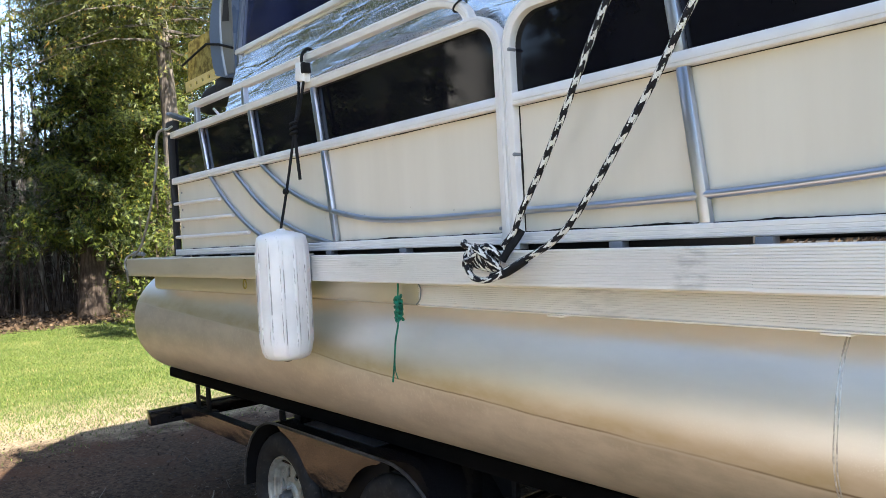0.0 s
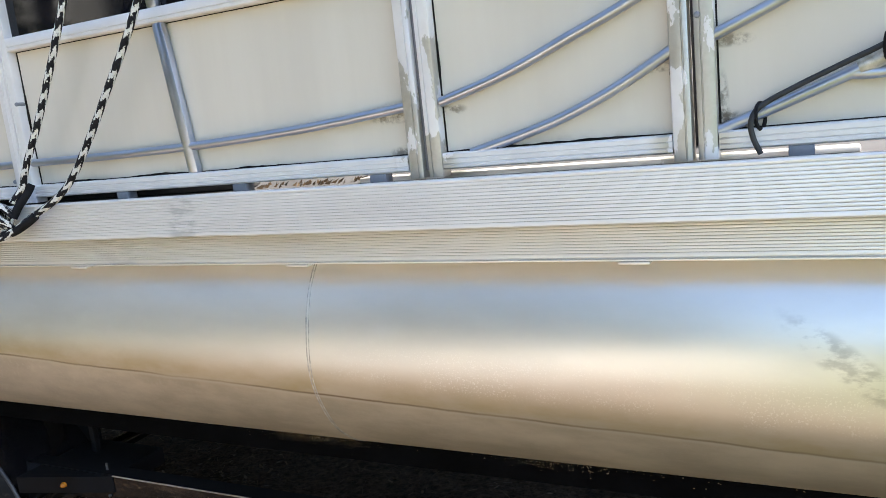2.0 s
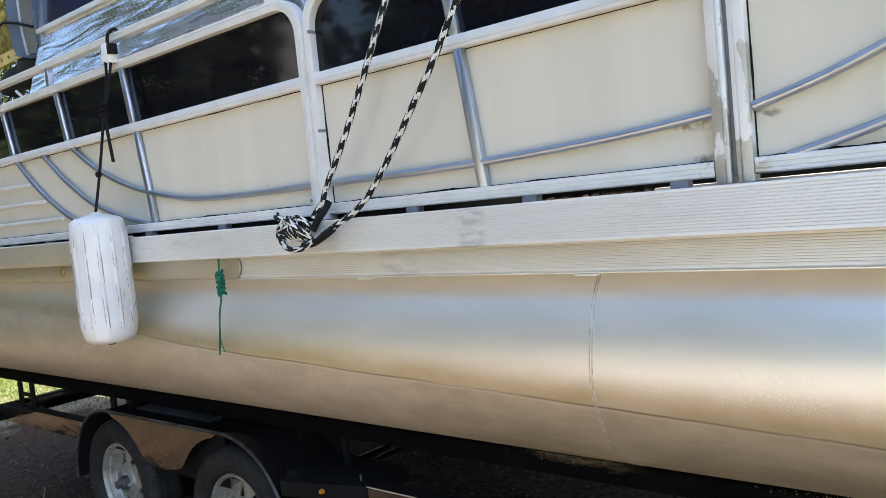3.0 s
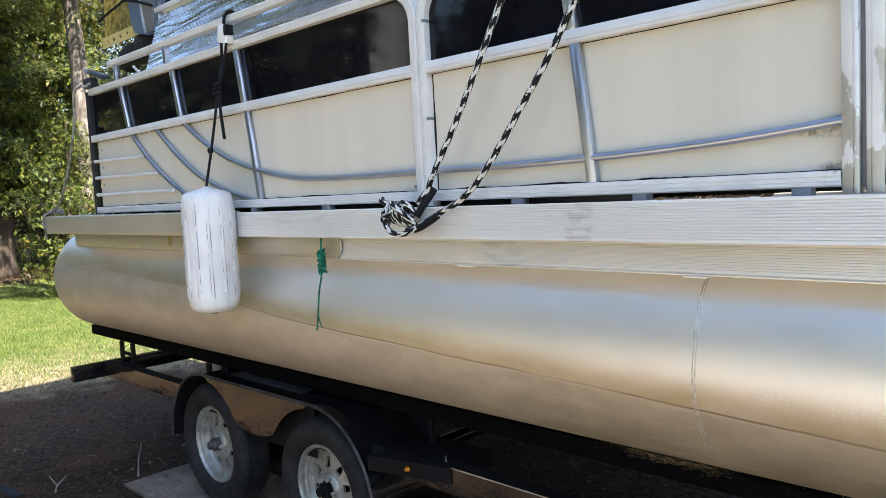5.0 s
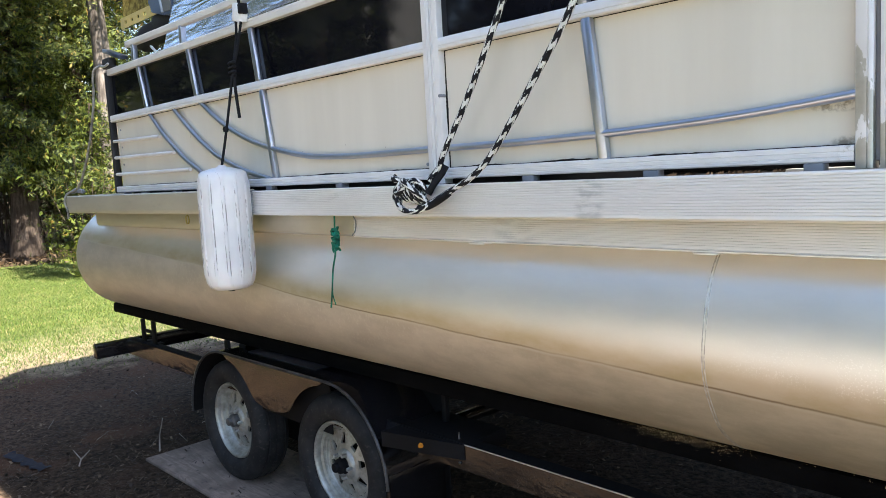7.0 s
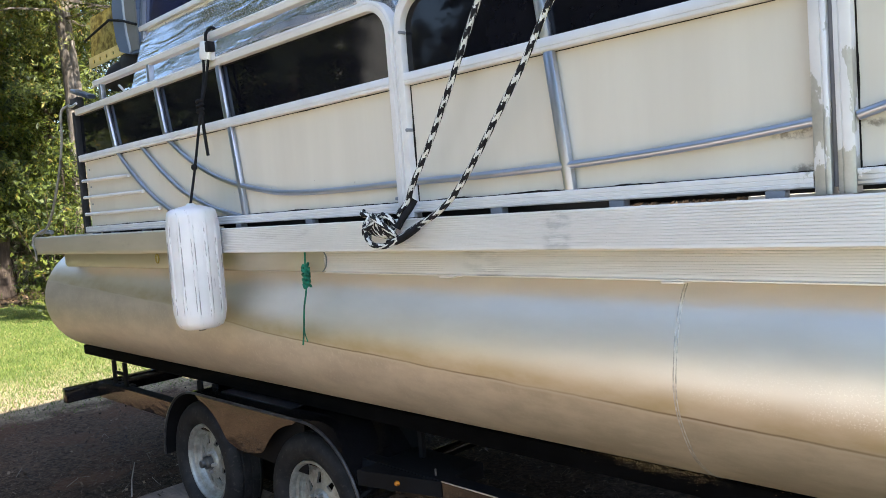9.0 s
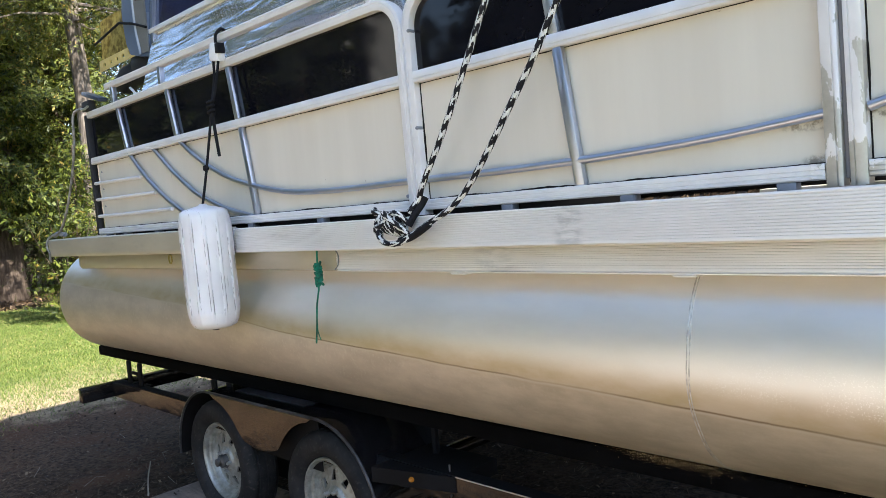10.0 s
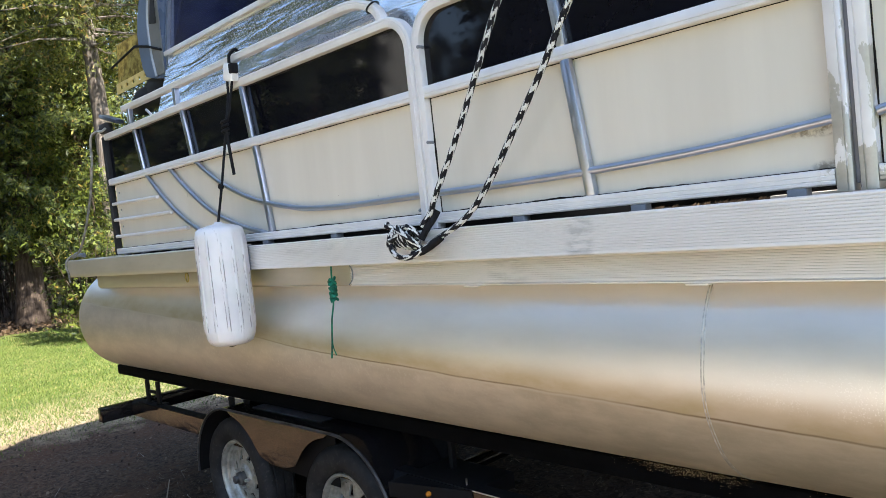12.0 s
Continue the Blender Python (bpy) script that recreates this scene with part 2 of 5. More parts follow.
    rough = s.math("ADD", s.ramp(x, -0.2, -1.6, 0.37, 0.31), s.math("MULTIPLY", cloud, 0.14))
    rough = s.math("ADD", rough, s.ramp(x, 0.6, 1.8, 0.0, -0.12))
    rough = s.math("ADD", rough, s.math("MULTIPLY", s.math("ADD", below, spots, clamp=True), 0.12))
    s.set(Roughness=rough)
    dent = s.math("ADD", s.math("MULTIPLY", s.noise(2.1, 2, 0.5, (0.7, 1, 1)), 1.0), s.math("MULTIPLY", fine, 0.012))
    s.bump(dent, 0.30, 0.03)
    return s.m


def rail_metal(name, a, b, rough, metal, smudge=None):
    """Extruded trim in cream-grey aluminium with dirt in the flutes."""
    s = Shade(name)
    big, small = s.noise(4, 5, 0.6, (0.6, 1, 2)), s.noise(90, 3, 0.5, (0.15, 1, 1))
    mark = s.math("MULTIPLY", s.ramp(s.noise(6.5, 4, 0.6, (0.7, 1, 1.6)), 0.62, 0.74), 0.4)
    col = s.mix(s.ramp(big, 0.25, 0.75), a, b)
    col = s.mix(s.math("MULTIPLY", mark, s.ramp(small, 0.3, 0.7)), col, (0.30, 0.28, 0.25))
    if smudge:
        x, y, z = s.xyz()
        sm = s.math("MULTIPLY", s.ramp(s.math("ABSOLUTE", s.math("SUBTRACT", x, smudge[0])), smudge[1], smudge[1] * 0.4), s.ramp(s.noise(22, 4, 0.6, (0.7, 1, 2.5)), 0.40, 0.62))
        col = s.mix(s.math("MULTIPLY", sm, smudge[2]), col, (0.10, 0.095, 0.09))
    s.set(Base_Color=col, Metallic=metal, Roughness=s.math("ADD", rough, s.math("MULTIPLY", small, 0.15)))
    s.bump(small, 0.12, 0.0006)
    return s.m


def rope_braid():
    """Black and white braid: ragged bands along the rope."""
    s = Shade("rope_braid")
    uvn = s.t.nodes.new("ShaderNodeUVMap")
    sep = s.t.nodes.new("ShaderNodeSeparateXYZ")
    s.t.links.new(uvn.outputs[0], sep.inputs[0])
    u, v = sep.outputs[0], sep.outputs[1]
    zig = s.math("ABSOLUTE", s.math("SUBTRACT", s.math("FRACT", s.math("MULTIPLY", u, 3.0)), 0.5))
    ph = s.math("ADD", s.math("DIVIDE", v, 0.050), s.math("ADD", s.math("MULTIPLY", zig, 1.1), s.math("MULTIPLY", u, 1.0)))
    jag = s.math("MULTIPLY", s.math("SUBTRACT", s.noise(110, 3, 0.75), 0.5), 0.95)
    w = s.math("FRACT", s.math("ADD", ph, jag))
    band = s.math("MULTIPLY", s.ramp(w, 0.02, 0.06), s.ramp(w, 0.47, 0.43))
    fib = s.noise(420, 2)
    col = s.mix(band, (0.012, 0.012, 0.015), s.mix(fib, (0.50, 0.50, 0.48), (0.80, 0.80, 0.78)))
    s.set(Base_Color=col, Roughness=0.8, Specular_IOR_Level=0.2)
    weave = s.math("SINE", s.math("ADD", s.math("MULTIPLY", v, 900.0), s.math("MULTIPLY", u, 25.0)))
    s.bump(s.math("ADD", weave, fib), 0.5, 0.0012)
    return s.m


def tread_plate():
    """Bright aluminium chequer plate: raised bars crossing at right angles."""
    s = Shade("tread_plate")
    x, y, z = s.xyz()

    def bars(a, b):
        p = s.math("SUBTRACT", s.math("FRACT", a), 0.5)
        q = s.math("SUBTRACT", s.math("FRACT", b), 0.5)
        d = s.math("ADD", s.math("POWER", s.math("DIVIDE", p, 0.36), 2.0), s.math("POWER", s.math("DIVIDE", q, 0.12), 2.0))
        return s.ramp(d, 1.0, 0.4)
    k = 34.0
    a = s.math("MULTIPLY", s.math("ADD", x, z), k)
    b = s.math("MULTIPLY", s.math("SUBTRACT", x, z), k)
    h = s.math("MAXIMUM", bars(a, b), bars(s.math("ADD", b, 0.5), s.math("ADD", a, 0.5)))
    buckle = s.math("ADD", s.noise(2.2, 2, 0.5, (1.0, 1, 1.6)), s.math("MULTIPLY", s.noise(2.0, 3, 0.5, (1.1, 1, 8.0), 0.8), 0.7))
    s.set(Base_Color=s.mix(s.noise(40, 3), (0.60, 0.61, 0.63), (0.74, 0.74, 0.74)), Metallic=1.0, Roughness=0.16)
    s.bump(s.math("ADD", s.math("MULTIPLY", h, 0.20), s.math("MULTIPLY", buckle, 0.6)), 1.0, 0.02)
    return s.m


def leaf_mat(name, a, b, dry):
    s = Shade(name)
    rnd = s.random()
    big = s.noise(2.0, 3)
    col = s.mix(s.ramp(s.math("ADD", s.math("MULTIPLY", rnd, 0.6), s.math("MULTIPLY", big, 0.4)), 0.2, 0.8), a, b)
    col = s.mix(s.ramp(s.math("ADD", rnd, s.math("MULTIPLY", big, 0.3)), 1.06, 1.12), col, dry)
    s.set(Base_Color=col, Roughness=0.55, Specular_IOR_Level=0.3)
    tr = s.t.nodes.new("ShaderNodeBsdfTranslucent")
    s.t.links.new(col, tr.inputs[0])
    mx = s.t.nodes.new("ShaderNodeMixShader")
    mx.inputs[0].default_value = 0.22
    s.t.links.new(s.b.outputs[0], mx.inputs[1])
    s.t.links.new(tr.outputs[0], mx.inputs[2])
    s.t.links.new(mx.outputs[0], s.t.nodes["Material Output"].inputs[0])
    return s.m


def bark(name, a, b):
    s = Shade(name)
    n = s.noise(16, 6, 0.65, (1, 1, 0.12))
    patch = s.ramp(s.noise(3.5, 4, 0.65, (1, 1, 0.6)), 0.42, 0.6)
    col = s.mix(s.math("MULTIPLY", patch, 0.75), s.mix(s.ramp(n, 0.3, 0.7), a, b), a)
    s.set(Base_Color=col, Roughness=0.9, Specular_IOR_Level=0.15)
    s.bump(n, 0.8, 0.03)
    return s.m


def ground_mat():
    """Lawn that thins to straw and bare brown soil beside the trailer, with leaf litter at the wood's edge; the soil's
    colour holds the boat's shade.
    """
    s = Shade("ground")
    x, y, z = s.xyz()
    n1, n2, n3 = s.noise(0.5, 4), s.noise(3.5, 5, 0.6), s.noise(40, 4, 0.65)
    edge = s.math("ADD", s.math("ADD", x, s.math("MULTIPLY", y, -0.25)), s.math("MULTIPLY", s.math("SUBTRACT", n2, 0.5), 1.6))
    grass = s.mix(s.ramp(n2, 0.3, 0.7), (0.062, 0.092, 0.022), (0.122, 0.142, 0.036))
    grass = s.mix(s.ramp(n1, 0.45, 0.75, 0.0, 0.5), grass, (0.27, 0.25, 0.10))
    straw = s.mix(s.ramp(n3, 0.3, 0.7), (0.20, 0.155, 0.10), (0.38, 0.31, 0.205))
    # soil near the wheels is darkened for the shade under the boat
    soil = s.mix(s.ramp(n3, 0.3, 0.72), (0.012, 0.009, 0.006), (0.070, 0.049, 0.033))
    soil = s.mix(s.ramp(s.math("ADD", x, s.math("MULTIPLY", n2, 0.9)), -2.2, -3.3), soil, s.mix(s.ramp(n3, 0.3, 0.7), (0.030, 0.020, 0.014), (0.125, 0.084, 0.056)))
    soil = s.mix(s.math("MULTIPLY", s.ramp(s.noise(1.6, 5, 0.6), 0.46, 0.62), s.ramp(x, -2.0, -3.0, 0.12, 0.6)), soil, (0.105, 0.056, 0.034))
    litter = s.mix(s.ramp(s.noise(25, 5, 0.7), 0.3, 0.7), (0.04, 0.029, 0.02), (0.16, 0.108, 0.068))
    col = s.mix(s.ramp(edge, -7.4, -5.7), grass, straw)
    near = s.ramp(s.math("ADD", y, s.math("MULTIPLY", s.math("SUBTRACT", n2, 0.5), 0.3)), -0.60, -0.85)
    # soil mask follows the boat's shadow edge: straw in sun, dark in shade
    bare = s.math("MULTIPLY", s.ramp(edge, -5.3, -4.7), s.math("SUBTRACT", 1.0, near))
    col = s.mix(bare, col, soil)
    # pale ground out of view, added to bounce light onto the boat's middle
    yard = s.mix(s.ramp(n3, 0.3, 0.7), (0.43, 0.40, 0.35), (0.62, 0.58, 0.52))
    yard = s.mix(s.math("MULTIPLY", s.ramp(s.noise(6, 5, 0.7), 0.50, 0.64), 0.65), yard, (0.12, 0.072, 0.043))
    rag = s.math("ADD", x, s.math("MULTIPLY", s.math("SUBTRACT", s.noise(0.9, 6, 0.65), 0.5), 4.0))
    col = s.mix(s.math("MULTIPLY", near, s.math("MULTIPLY", s.ramp(rag, -2.6, -1.2), s.ramp(rag, 2.2, 0.9))), col, yard)
    thin = s.mix(s.ramp(s.math("ADD", s.math("MULTIPLY", n3, 0.45), s.math("MULTIPLY", s.noise(4.5, 5, 0.65), 0.6)), 0.40, 0.66), (0.070, 0.041, 0.024), (0.29, 0.185, 0.108))
    col = s.mix(s.math("MULTIPLY", s.math("MULTIPLY", s.ramp(y, -0.55, -0.8), s.ramp(y, -2.6, -1.7)), s.ramp(x, 3.0, 1.0)), col, thin)
    # unseen grass keeps the bounce dim towards bow and stern
    col = s.mix(s.math("MULTIPLY", s.ramp(y, -1.0, -1.7), s.ramp(rag, -2.0, -3.2)), col, grass)
    col = s.mix(s.math("MULTIPLY", s.ramp(y, -0.9, -1.4), s.ramp(rag, 1.2, 2.4)), col, grass)
    wood = s.ramp(s.math("ADD", s.math("ADD", x, s.math("MULTIPLY", y, 0.1)), s.math("MULTIPLY", s.math("SUBTRACT", n2, 0.5), 2.0)), -14.6, -16.0)
    col = s.mix(wood, col, litter)
    s.set(Base_Color=col, Roughness=0.95, Specular_IOR_Level=0.1)
    s.bump(s.math("ADD", n3, s.math("MULTIPLY", n2, 0.6)), 0.8, 0.025)
    return s.m


def board_mat():
    s = Shade("weathered_plywood")
    n = s.noise(7, 6, 0.62)
    g = s.noise(9, 4, 0.6, (0.35, 2.2, 1), 2.5)
    col = s.mix(s.ramp(n, 0.3, 0.7), (0.16, 0.122, 0.10), (0.30, 0.235, 0.19))
    col = s.mix(s.math("MULTIPLY", s.ramp(s.noise(18, 4), 0.6, 0.7), 0.7), col, (0.06, 0.05, 0.042))
    s.set(Base_Color=s.mix(s.math("MULTIPLY", s.ramp(g, 0.42, 0.6), 0.45), col, (0.11, 0.09, 0.075)), Roughness=0.85, Specular_IOR_Level=0.2)
    s.bump(s.math("ADD", n, g), 0.4, 0.004)
    return s.m


def rubber_mat():
    s = Shade("tyre_rubber")
    n, g = s.noise(12, 5), s.noise(70, 4)
    col = s.mix(s.ramp(n, 0.35, 0.75), (0.009, 0.009, 0.010), (0.025, 0.024, 0.024))
    col = s.mix(s.math("MULTIPLY", s.ramp(g, 0.55, 0.75), 0.4), col, (0.08, 0.07, 0.06))
    s.set(Base_Color=col, Roughness=0.75, Specular_IOR_Level=0.3)
    s.bump(g, 0.3, 0.002)
    return s.m


def rim_mat():
    s = Shade("galvanised_rim")
    n, g = s.noise(22, 5, 0.62), s.noise(90, 3)
    rust = s.ramp(s.noise(14, 6, 0.7), 0.55, 0.64)
    col = s.mix(s.ramp(n, 0.3, 0.7), (0.25, 0.25, 0.222), (0.43, 0.43, 0.395))
    col = s.mix(s.math("MULTIPLY", rust, 0.45), col, (0.16, 0.11, 0.075))
    s.set(Base_Color=col, Metallic=s.math("SUBTRACT", 0.55, s.math("MULTIPLY", rust, 0.4)), Roughness=s.math("ADD", 0.32, s.math("MULTIPLY", g, 0.25)))
    s.bump(g, 0.2, 0.001)
    return s.m


def fender_vinyl():
    s = Shade("white_vinyl")
    n, g = s.noise(9, 5), s.noise(60, 4, 0.6, (1, 1, 0.25))
    x, y, z = s.xyz()
    turn = s.math("ARCTAN2", s.math("SUBTRACT", y, -0.137), s.math("SUBTRACT", x, -1.02))
    rib = s.math("COSINE", s.math("MULTIPLY", turn, 12.0))
    foot = s.math("MULTIPLY", s.ramp(rib, 0.50, 0.66), s.ramp(rib, 0.93, 0.80))
    span = s.math("MULTIPLY", s.ramp(z, 1.10, 1.14), s.ramp(z, 1.475, 1.43))
    broken = s.ramp(s.noise(26, 5, 0.7, (1.6, 1.6, 0.45)), 0.47, 0.56)
    scr = s.math("MULTIPLY", s.math("MULTIPLY", foot, broken), span)
    fleck = s.math("MULTIPLY", s.ramp(s.noise(95, 4, 0.65, (1.2, 1.2, 0.12)), 0.60, 0.66), s.ramp(s.noise(11, 3, 0.5, (1, 1, 0.6)), 0.45, 0.58))
    scr = s.math("MAXIMUM", scr, s.math("MULTIPLY", fleck, 0.8))
    col = s.mix(s.ramp(n, 0.3, 0.75), (0.60, 0.60, 0.615), (0.71, 0.71, 0.72))
    col = s.mix(s.math("MULTIPLY", scr, 0.78), col, (0.10, 0.095, 0.10))
    s.set(Base_Color=col, Roughness=0.42, Specular_IOR_Level=0.45, Subsurface_Weight=0.05)
    s.bump(g, 0.12, 0.001)
    return s.m


FRAME = frame_metal()
CREAM = panel_paint()
# blue of the reflected sky is put into this metal's base colour
TUBE = plain("sky_blue_aluminium", (0.45, 0.485, 0.565), 0.36, 0.95, 0.06, 9, 90, 0.02)
TINT = plain("tinted_acrylic", (0.006, 0.006, 0.009), 0.055, 0.0, 0.2, 3, 60, 0.0, 0.21)
PONTOON = pontoon_metal()
WELD = plain("weld_bead", (0.60, 0.58, 0.54), 0.45, 0.6, 0.25, 60, 260, 0.6)
RUB = rail_metal("rub_rail_aluminium", (0.80, 0.76, 0.73), (0.895, 0.86, 0.83), 0.36, 0.4, (0.50, 0.05, 0.30))
SKIRT = rail_metal("skirt_aluminium", (0.81, 0.765, 0.715), (0.90, 0.86, 0.81), 0.34, 0.5, (0.23, 0.09, 0.16))
BOWTRIM = rail_metal("bow_trim_aluminium", (0.46, 0.42, 0.335), (0.56, 0.515, 0.415), 0.38, 0.4)
RISER = rail_metal("riser_aluminium", (0.52, 0.465, 0.37), (0.63, 0.575, 0.475), 0.30, 0.65)
def enamel():
    """Glossy black paint on sheet steel: dust, scratches and a slightly wavy face."""
    s = Shade("black_enamel")
    dust = s.math("MULTIPLY", s.ramp(s.noise(14, 6, 0.65), 0.45, 0.75), 0.2)
    s.set(Base_Color=s.mix(dust, (0.006, 0.006, 0.007), (0.06, 0.05, 0.042)), Specular_IOR_Level=0.48)
    s.set(Roughness=s.math("ADD", 0.09, s.math("MULTIPLY", dust, 0.6)))
    s.bump(s.noise(6.0, 4, 0.6, (1.0, 1.0, 1.8)), 0.30, 0.012)
    return s.m


BLACK = enamel()
BUNK = plain("bunk_carpet", (0.0035, 0.0035, 0.004), 0.95, 0.0, 0.3, 8, 300, 0.6, 0.05)
DARK = plain("dark_upholstery", (0.02, 0.02, 0.022), 0.8, 0.0, 0.3)
HUB = plain("greased_hub", (0.10, 0.10, 0.10), 0.45, 0.5, 0.3, 30)
GREY = plain("grey_plastic", (0.20, 0.21, 0.24), 0.5, 0.0, 0.1)
STEEL = plain("galvanised_bolt", (0.55, 0.55, 0.53), 0.4, 0.8, 0.2)
RUBBER, RIM, BOARD, VINYL = rubber_mat(), rim_mat(), board_mat(), fender_vinyl()
BRAID, TREAD = rope_braid(), tread_plate()
GRIME_SHADE = plain("grime_and_shade", (0.022, 0.019, 0.017), 0.9, 0.0, 0.4, 30, 300, 0.5, 0.1)
CORD = plain("black_cord", (0.010, 0.010, 0.012), 0.8, 0.0, 0.3, 30, 500, 0.5, 0.2)
GREYROPE = plain("grey_rope", (0.24, 0.23, 0.21), 0.85, 0.0, 0.3, 30, 400, 0.8, 0.2)
GREEN = plain("green_twine", (0.005, 0.16, 0.10), 0.6, 0.0, 0.35, 60, 500, 0.8, 0.3)
GREYBARK = bark("grey_bark", (0.06, 0.05, 0.042), (0.27, 0.235, 0.205))
BARK, PALE = bark("cedar_bark", (0.035, 0.026, 0.02), (0.13, 0.10, 0.08)), bark("pale_bark", (0.15, 0.13, 0.11), (0.42, 0.38, 0.33))
CEDAR = leaf_mat("cedar_leaf", (0.009, 0.021, 0.005), (0.118, 0.146, 0.020), (0.20, 0.145, 0.03))
DRYCEDAR = leaf_mat("dry_cedar_leaf", (0.024, 0.034, 0.008), (0.125, 0.132, 0.022), (0.22, 0.135, 0.038))
WOOD = leaf_mat("far_leaf", (0.026, 0.038, 0.015), (0.09, 0.098, 0.04), (0.14, 0.11, 0.05))
# darker leaf copy, its colour stands in for shade on the trees behind
SHADED_LEAF = leaf_mat("shaded_needle", (0.010, 0.020, 0.007), (0.045, 0.06, 0.018), (0.10, 0.08, 0.03))
GREYGREEN = leaf_mat("grey_green_needle", (0.08, 0.105, 0.055), (0.20, 0.225, 0.13), (0.26, 0.24, 0.17))
DRYLEAF = leaf_mat("fallen_leaf", (0.022, 0.015, 0.010), (0.11, 0.072, 0.042), (0.24, 0.17, 0.10))
MAPLE = leaf_mat("young_leaf", (0.035, 0.055, 0.010), (0.10, 0.12, 0.02), (0.17, 0.13, 0.03))
BLADE = leaf_mat("grass_blade", (0.055, 0.10, 0.02), (0.145, 0.19, 0.038), (0.30, 0.25, 0.12))
MATTE = plain("dull_black_steel", (0.005, 0.005, 0.006), 0.75, 0.0, 0.3, 8, 90, 0.1, 0.18)
STRAW = leaf_mat("dry_straw", (0.022, 0.015, 0.010), (0.115, 0.080, 0.052), (0.20, 0.15, 0.10))

# ---- ground ----
def build_ground():
    def axis(lo, hi):
        a = [lo + (hi - lo) * i / 90 for i in range(91)]
        return [-400, -200, -100, -60] + a + [60, 100, 200, 400]
    xs, ys = axis(-30, 8), axis(-14, 16)
    mb = MB()
    for y in ys:
        for x in xs:
            d = max(0.0, min(1.0, (-x - 4.5) / 6))
            h = 0.05 * noise.noise((x * 0.45, y * 0.45, 0)) * d + 0.012 * noise.noise((x * 2.3, y * 2.3, 3))
            mb.v.append((x, y, GZ - 0.012 + (h if abs(x) < 50 and abs(y) < 50 else 0)))
    n = len(xs)
    for j in range(len(ys) - 1):
        for i in range(n - 1):
            mb.f.append((j * n + i, j * n + i + 1, (j + 1) * n + i + 1, (j + 1) * n + i))
    solid("ground", mb, ground_mat(), "lawn thinning to straw and bare brown soil, boat shade painted in", "ground", kind="structure", angle=180)


def ground_z(x, y):
    d = max(0.0, min(1.0, (-x - 4.5) / 6))
    return GZ - 0.012 + 0.05 * noise.noise((x * 0.45, y * 0.45, 0)) * d + 0.012 * noise.noise((x * 2.3, y * 2.3, 3))


build_ground()

# ---- the pontoon boat ----
boat = thing("pontoon_boat", (0, 1.2, 0.75), "aluminium pontoon boat with cream side panels, parked on a trailer", "boat")
TX0, TX1, TYC, TZC, TR = -3.10, 4.6, 0.312, 1.056, 0.303
AFT = 4.4


def pontoon(yc, name_label):
    prof = []
    nose = 0.20
    for i in range(15):
        a = math.pi / 2 * i / 14
        prof.append((TR * math.sin(a) ** 0.62, TX0 - nose * math.cos(a)))
    k = 60
    for i in range(1, k + 1):
        prof.append((TR, TX0 + (TX1 - TX0) * i / k))
    prof[0] = (0.0, prof[0][1])
    prof.append((0.0, TX1 + 0.01))
    return part("pontoon", MB().lathe(prof, (0, yc, TZC), "x", 96), PONTOON, boat, name_label, angle=60)


near_tube = pontoon(TYC, "dull aluminium float with brown waterline stain")
far_tube = pontoon(2.09, "")


def ring(x, r, w, yc=TYC, wob=0.0, lean=0.0):
    pts = []
    for i in range(72):
        a = 2 * math.pi * i / 72
        j = wob * noise.noise((math.cos(a) * 3, math.sin(a) * 3, x))
        pts.append((x + j - lean * max(0.0, -math.cos(a)) + 0.545 * lean * math.sin(a), yc + r * math.cos(a), TZC + r * math.sin(a)))
    return MB().sweep(pts, [w * (1 + 0.35 * noise.noise((i * 0.9, x, 0))) for i in range(72)], 6, loop=True)


part("weld_seam", ring(0.7490, TR - 0.0006, 0.0020, wob=0.003, lean=0.011), WELD, near_tube, "welded seam round the float")
part("weld_seam", ring(0.7550, TR - 0.0006, 0.0018, wob=0.004, lean=0.011), WELD, near_tube)
part("weld_seam", ring(-1.72, TR - 0.0006, 0.0012, wob=0.003), PONTOON, near_tube)
part("weld_seam", ring(3.2, TR - 0.0008, 0.002, wob=0.004), WELD, near_tube)

# deck, the cross beams below it and what closes the view under the fence
part("deck", MB().box(-2.97, AFT, -0.022, 2.42, 1.385, 1.412, 0.004), plain("deck_carpet", (0.07, 0.07, 0.075), 0.95, 0, 0.2), boat)
for i in range(12):
    x = -2.6 + i * 0.6
    part("cross_beam", MB().box(x, x + 0.05, 0.05, 2.35, 1.345, 1.384, 0.003), BLACK, boat)


def fluted(z0, z1, y, depth, n, groove):
    """An outline (y, z): back plate with n flutes on its outer face."""
    pr = [(y + depth, z0), (y + depth, z1)]
    pr += [(y + 0.003, z1), (y, z1 - 0.003)]
    step = (z1 - z0 - 0.012) / n
    for i in range(n):
        a = z1 - 0.006 - i * step
        pr += [(y, a), (y + groove, a - step * 0.06), (y + groove, a - step * 0.27), (y + 0.0006, a - step * 0.33), (y, a - step * 0.5)]
    pr += [(y, z0 + 0.003), (y + 0.003, z0)]
    return pr


RY = -0.045                                     # outer face of the rub rail
rub = part("rub_rail", MB().prism(fluted(1.329, 1.418, RY, 0.022, 13, 0.0040), -1.02, 0.628), RUB, boat, "fluted cream-grey aluminium rub rail")
part("rub_rail", MB().prism(fluted(1.328, 1.4185, RY - 0.0015, 0.023, 13, 0.0040), 0.6285, AFT), RUB, boat)
bow_pr = [(RY + 0.02, 1.33), (RY + 0.02, 1.425), (RY + 0.002, 1.425), (RY - 0.003, 1.42), (RY - 0.003, 1.35), (RY, 1.336), (RY + 0.004, 1.33)]
